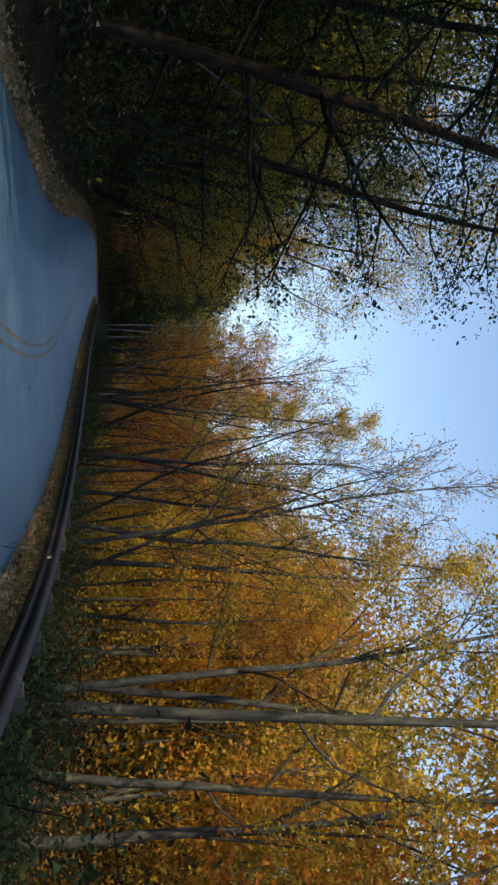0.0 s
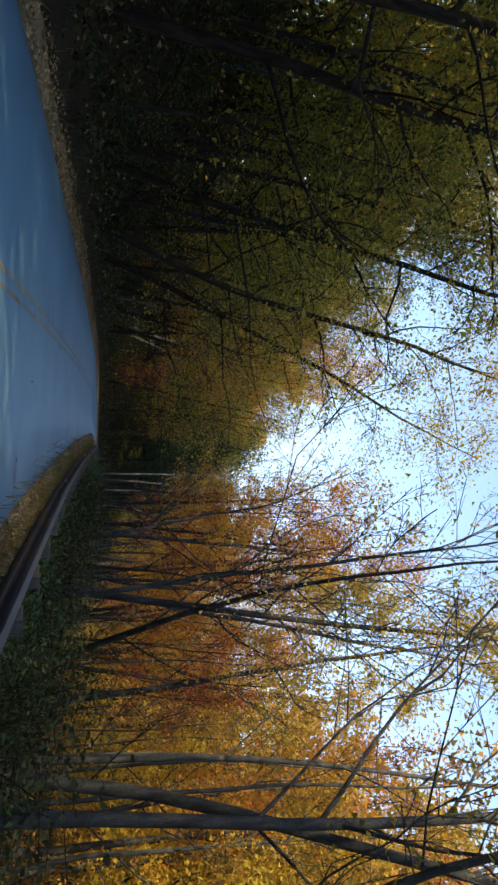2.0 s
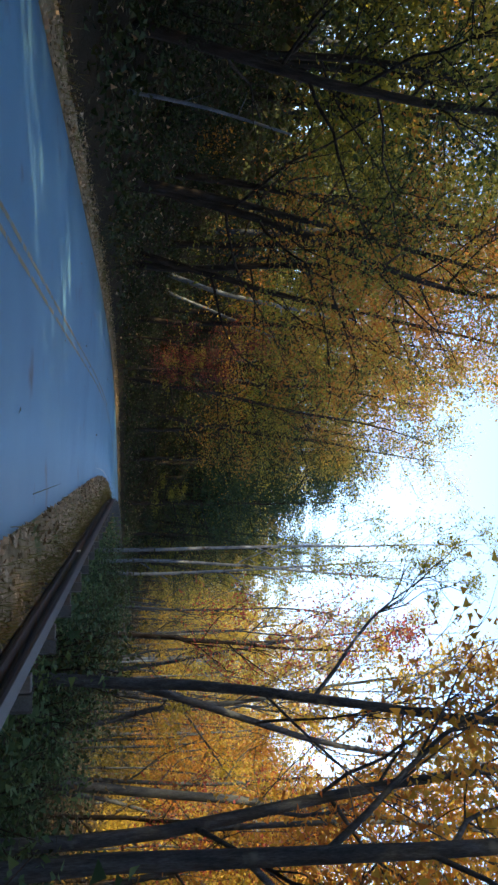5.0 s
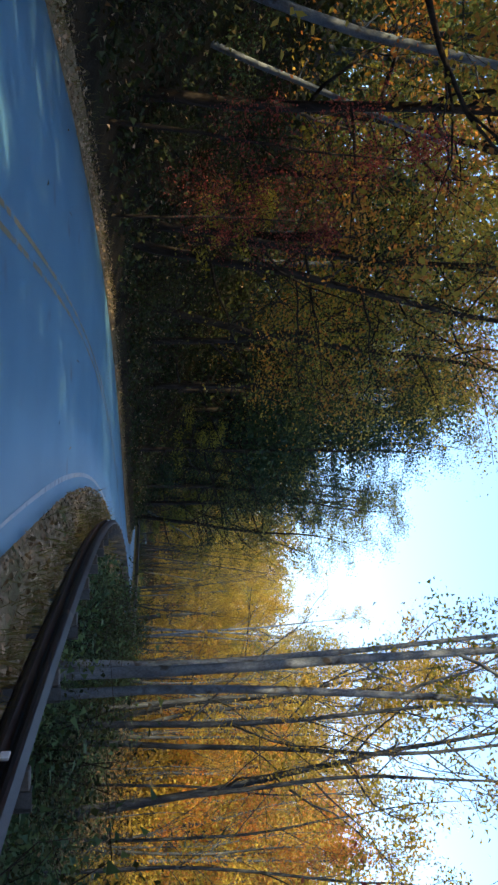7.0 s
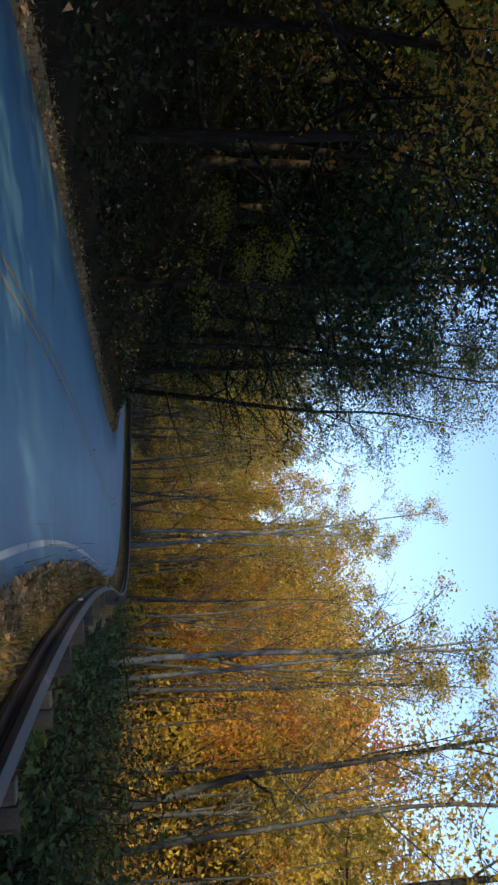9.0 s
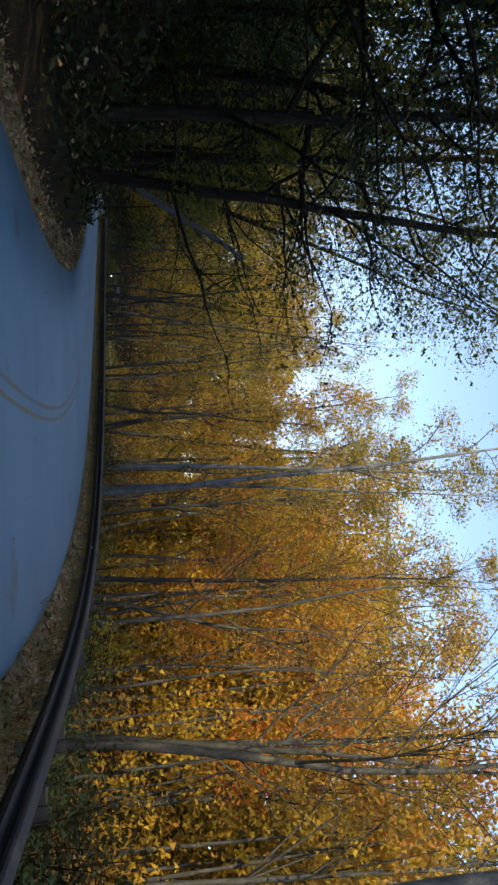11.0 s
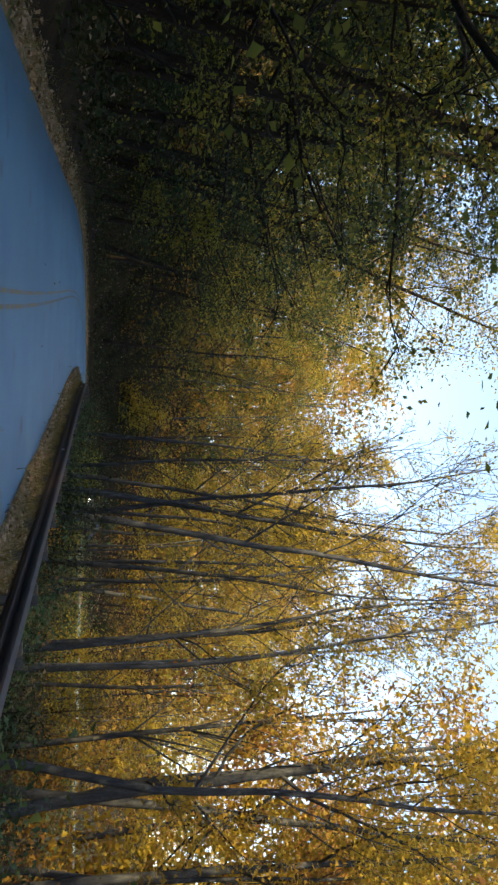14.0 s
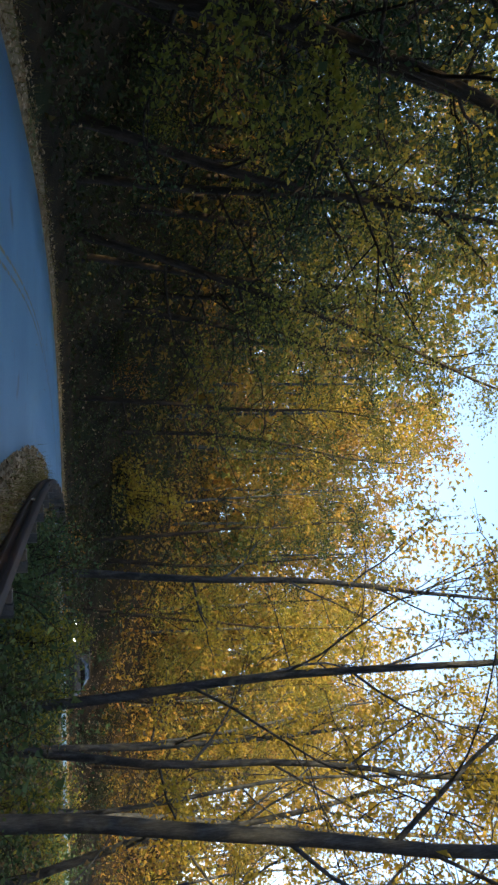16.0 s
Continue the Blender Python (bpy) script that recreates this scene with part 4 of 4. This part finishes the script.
def verge_top(s, off, x, y):
    return np.where(off > 0, np.interp(off - rail_off(s), [-1, 0, 0.6, 1.3], [0.05, 0.07, 0.04, -0.12]), np.interp(ROAD_L - off, [0.2, 0.7, 1.2, 1.8], [0.03, 0.07, 0.15, 0.35]))


strewn("fallen_leaves", 26000, -8, 232, lambda s, r: ROAD_R + 0.12 + (rail_off(s) + 0.7 - ROAD_R) * r.uniform(0, 1, len(s)) ** 1.5, verge_top, 0.10, 41, "dry brown leaves lying on the verge by the guardrail")
strewn("fallen_leaves", 15000, -8, 250, lambda s, r: ROAD_L - 0.25 - 1.0 * r.uniform(0, 1, len(s)) ** 1.4, verge_top, 0.10, 42, "dry brown leaves lying along the wooded bank")
strewn("fallen_leaves", 160, -8, 215, lambda s, r: r.uniform(ROAD_L, ROAD_R, len(s)), lambda s, o, x, y: 0.025 + 0 * s, 0.07, 43, "single dry leaves scattered on the asphalt")


def grass(name, count, s_lo, s_hi, off_fn, seed, tall, label):
    r = np.random.RandomState(seed)
    s = r.uniform(s_lo, s_hi, count)
    off = off_fn(s, r)
    x, y = on_road(s, off)
    z = verge_top(s, off, x, y)
    h = tall * r.uniform(0.4, 1.2, count)
    a = r.uniform(0, 6.28, count)
    lean = r.normal(size=(count, 2)) * 0.35
    w = 0.008
    c = np.empty((count, 4, 3))
    side = np.stack([np.cos(a) * w, np.sin(a) * w, 0 * a], -1)
    base = np.stack([x, y, z - 0.03], -1)
    tip = base + np.stack([lean[:, 0] * h, lean[:, 1] * h, h], -1)
    c[:, 0], c[:, 1], c[:, 2], c[:, 3] = base - side, base + side, tip + side * 0.2, tip - side * 0.2
    return tagged(new(name, quads(name, c, GRASS)), label, "grass", kind="stuff")


grass("grass", 16000, -8, 225, lambda s, r: rail_off(s) + r.normal(size=len(s)) * 0.35 + 0.1, 51, 0.32, "dry grass and weeds under the guardrail")
grass("grass", 9000, -8, 250, lambda s, r: ROAD_L - 0.4 - np.abs(r.normal(size=len(s))) * 0.5, 52, 0.2, "dry grass along the wooded bank")


# ---------------------------------------------------------------- the car round the last bend
def car_paint():
    m, nodes, links, bsdf = material("dark_car_paint")
    co = nodes.new("ShaderNodeTexCoord").outputs["Object"]
    n = noise_node(nodes, links, 6.0, 3, 0.6, co)
    c = ramp(nodes, [(0.3, (0.016, 0.018, 0.022)), (0.7, (0.026, 0.028, 0.033))])
    links.new(n.outputs[0], c.inputs[0])
    links.new(c.outputs[0], bsdf.inputs["Base Color"])
    bsdf.inputs["Metallic"].default_value, bsdf.inputs["Roughness"].default_value = 0.4, 0.28
    bsdf.inputs["Coat Weight"].default_value = 0.6
    return m


def loft(name, sections, mat, bevel=0.0):
    """A closed body through cross-sections (y, half width, bottom, top, shoulder width)."""
    v, f = [], []
    for y, w, z0, z1, sw in sections:
        v += [(-w, y, z0), (-w * 1.02, y, z0 + (z1 - z0) * 0.55), (-sw, y, z1), (sw, y, z1), (w * 1.02, y, z0 + (z1 - z0) * 0.55), (w, y, z0)]
    for i in range(len(sections) - 1):
        for j in range(6):
            k = (j + 1) % 6
            f.append((i * 6 + j, i * 6 + k, (i + 1) * 6 + k, (i + 1) * 6 + j))
    f += [tuple(range(6))[::-1], tuple(range((len(sections) - 1) * 6, len(sections) * 6))]
    return mesh_of(name, v, f, mat)


def build_car(x, y, turn):
    paint = car_paint()
    glass = surface("car_window", [(0.01, 0.012, 0.014), (0.02, 0.022, 0.025)], 3, 0.08, 50, 0.0, 0.001)
    rubber = surface("tyre_rubber", [(0.012, 0.012, 0.012), (0.022, 0.022, 0.022)], 8, 0.85, 60, 0.3, 0.003)
    metal = surface("wheel_metal", [(0.35, 0.35, 0.36), (0.5, 0.5, 0.51)], 8, 0.35, 60, 0.1, 0.002, metallic=0.8)
    glow, nodes, links, bsdf = material("headlight_glow")
    bsdf.inputs["Base Color"].default_value = (0.8, 0.85, 0.9, 1)
    bsdf.inputs["Emission Color"].default_value = (0.86, 0.92, 1.0, 1)
    bsdf.inputs["Emission Strength"].default_value = 5.0
    car = tagged(new("car"), "dark car with lit headlights coming round the bend", "car")
    # its nose points to -y
    part("body", loft("body", [(-2.15, 0.72, 0.32, 0.62, 0.55), (-2.05, 0.84, 0.24, 0.74, 0.70), (-1.2, 0.88, 0.22, 0.90, 0.76), (-0.9, 0.88, 0.22, 0.94, 0.78), (1.5, 0.88, 0.22, 0.98, 0.78), (2.05, 0.84, 0.26, 0.94, 0.72), (2.15, 0.76, 0.34, 0.80, 0.66)], paint), car)
    part("cabin", loft("cabin", [(-0.95, 0.74, 0.93, 0.97, 0.70), (-0.25, 0.72, 0.95, 1.40, 0.56), (0.9, 0.72, 0.97, 1.44, 0.56), (1.75, 0.72, 0.97, 1.02, 0.66)], glass), car, "dark glass cabin")
    part("roof", loft("roof", [(-0.2, 0.57, 1.395, 1.43, 0.52), (0.3, 0.585, 1.42, 1.475, 0.53), (0.95, 0.57, 1.42, 1.47, 0.52)], paint), car)
    part("grille", box_mesh("grille", -0.45, 0.45, -2.18, -2.12, 0.40, 0.56, rubber, 0.01), car)
    for sx in (-1, 1):
        part("headlight", box_mesh("headlight", sx * 0.62 - 0.13, sx * 0.62 + 0.13, -2.17, -2.05, 0.58, 0.70, glow, 0.02), car, "lit white headlight")
        part("mirror", box_mesh("mirror", sx * 0.95 - 0.1, sx * 0.95 + 0.1, -0.72, -0.6, 0.95, 1.08, paint, 0.02), car)
        for wy in (-1.35, 1.35):
            ring = Tubes()
            ang = np.linspace(0, 2 * math.pi, 19)
            ring.add(np.stack([0 * ang, np.cos(ang) * 0.245, np.sin(ang) * 0.245], -1), [0.085] * 19, 8)
            tyre = part("tyre", ring.mesh("tyre", rubber), car)
            tyre.matrix_basis = pose(sx * 0.80, wy, 0.33)
            rim = Tubes()
            rim.add([(-0.06, 0, 0), (-0.04, 0, 0), (0.04, 0, 0), (0.06, 0, 0)], [0.02, 0.19, 0.19, 0.02], 16)
            part("rim", rim.mesh("rim", metal), tyre)
    car.matrix_basis = pose(x, y, 0.03, 0, 0, turn)


CAR_S, CAR_OFF = 233.5, 0.6
cx, cy = on_road(CAR_S, CAR_OFF)
build_car(float(cx), float(cy), math.degrees(float(np.interp(CAR_S, RS, RT))))
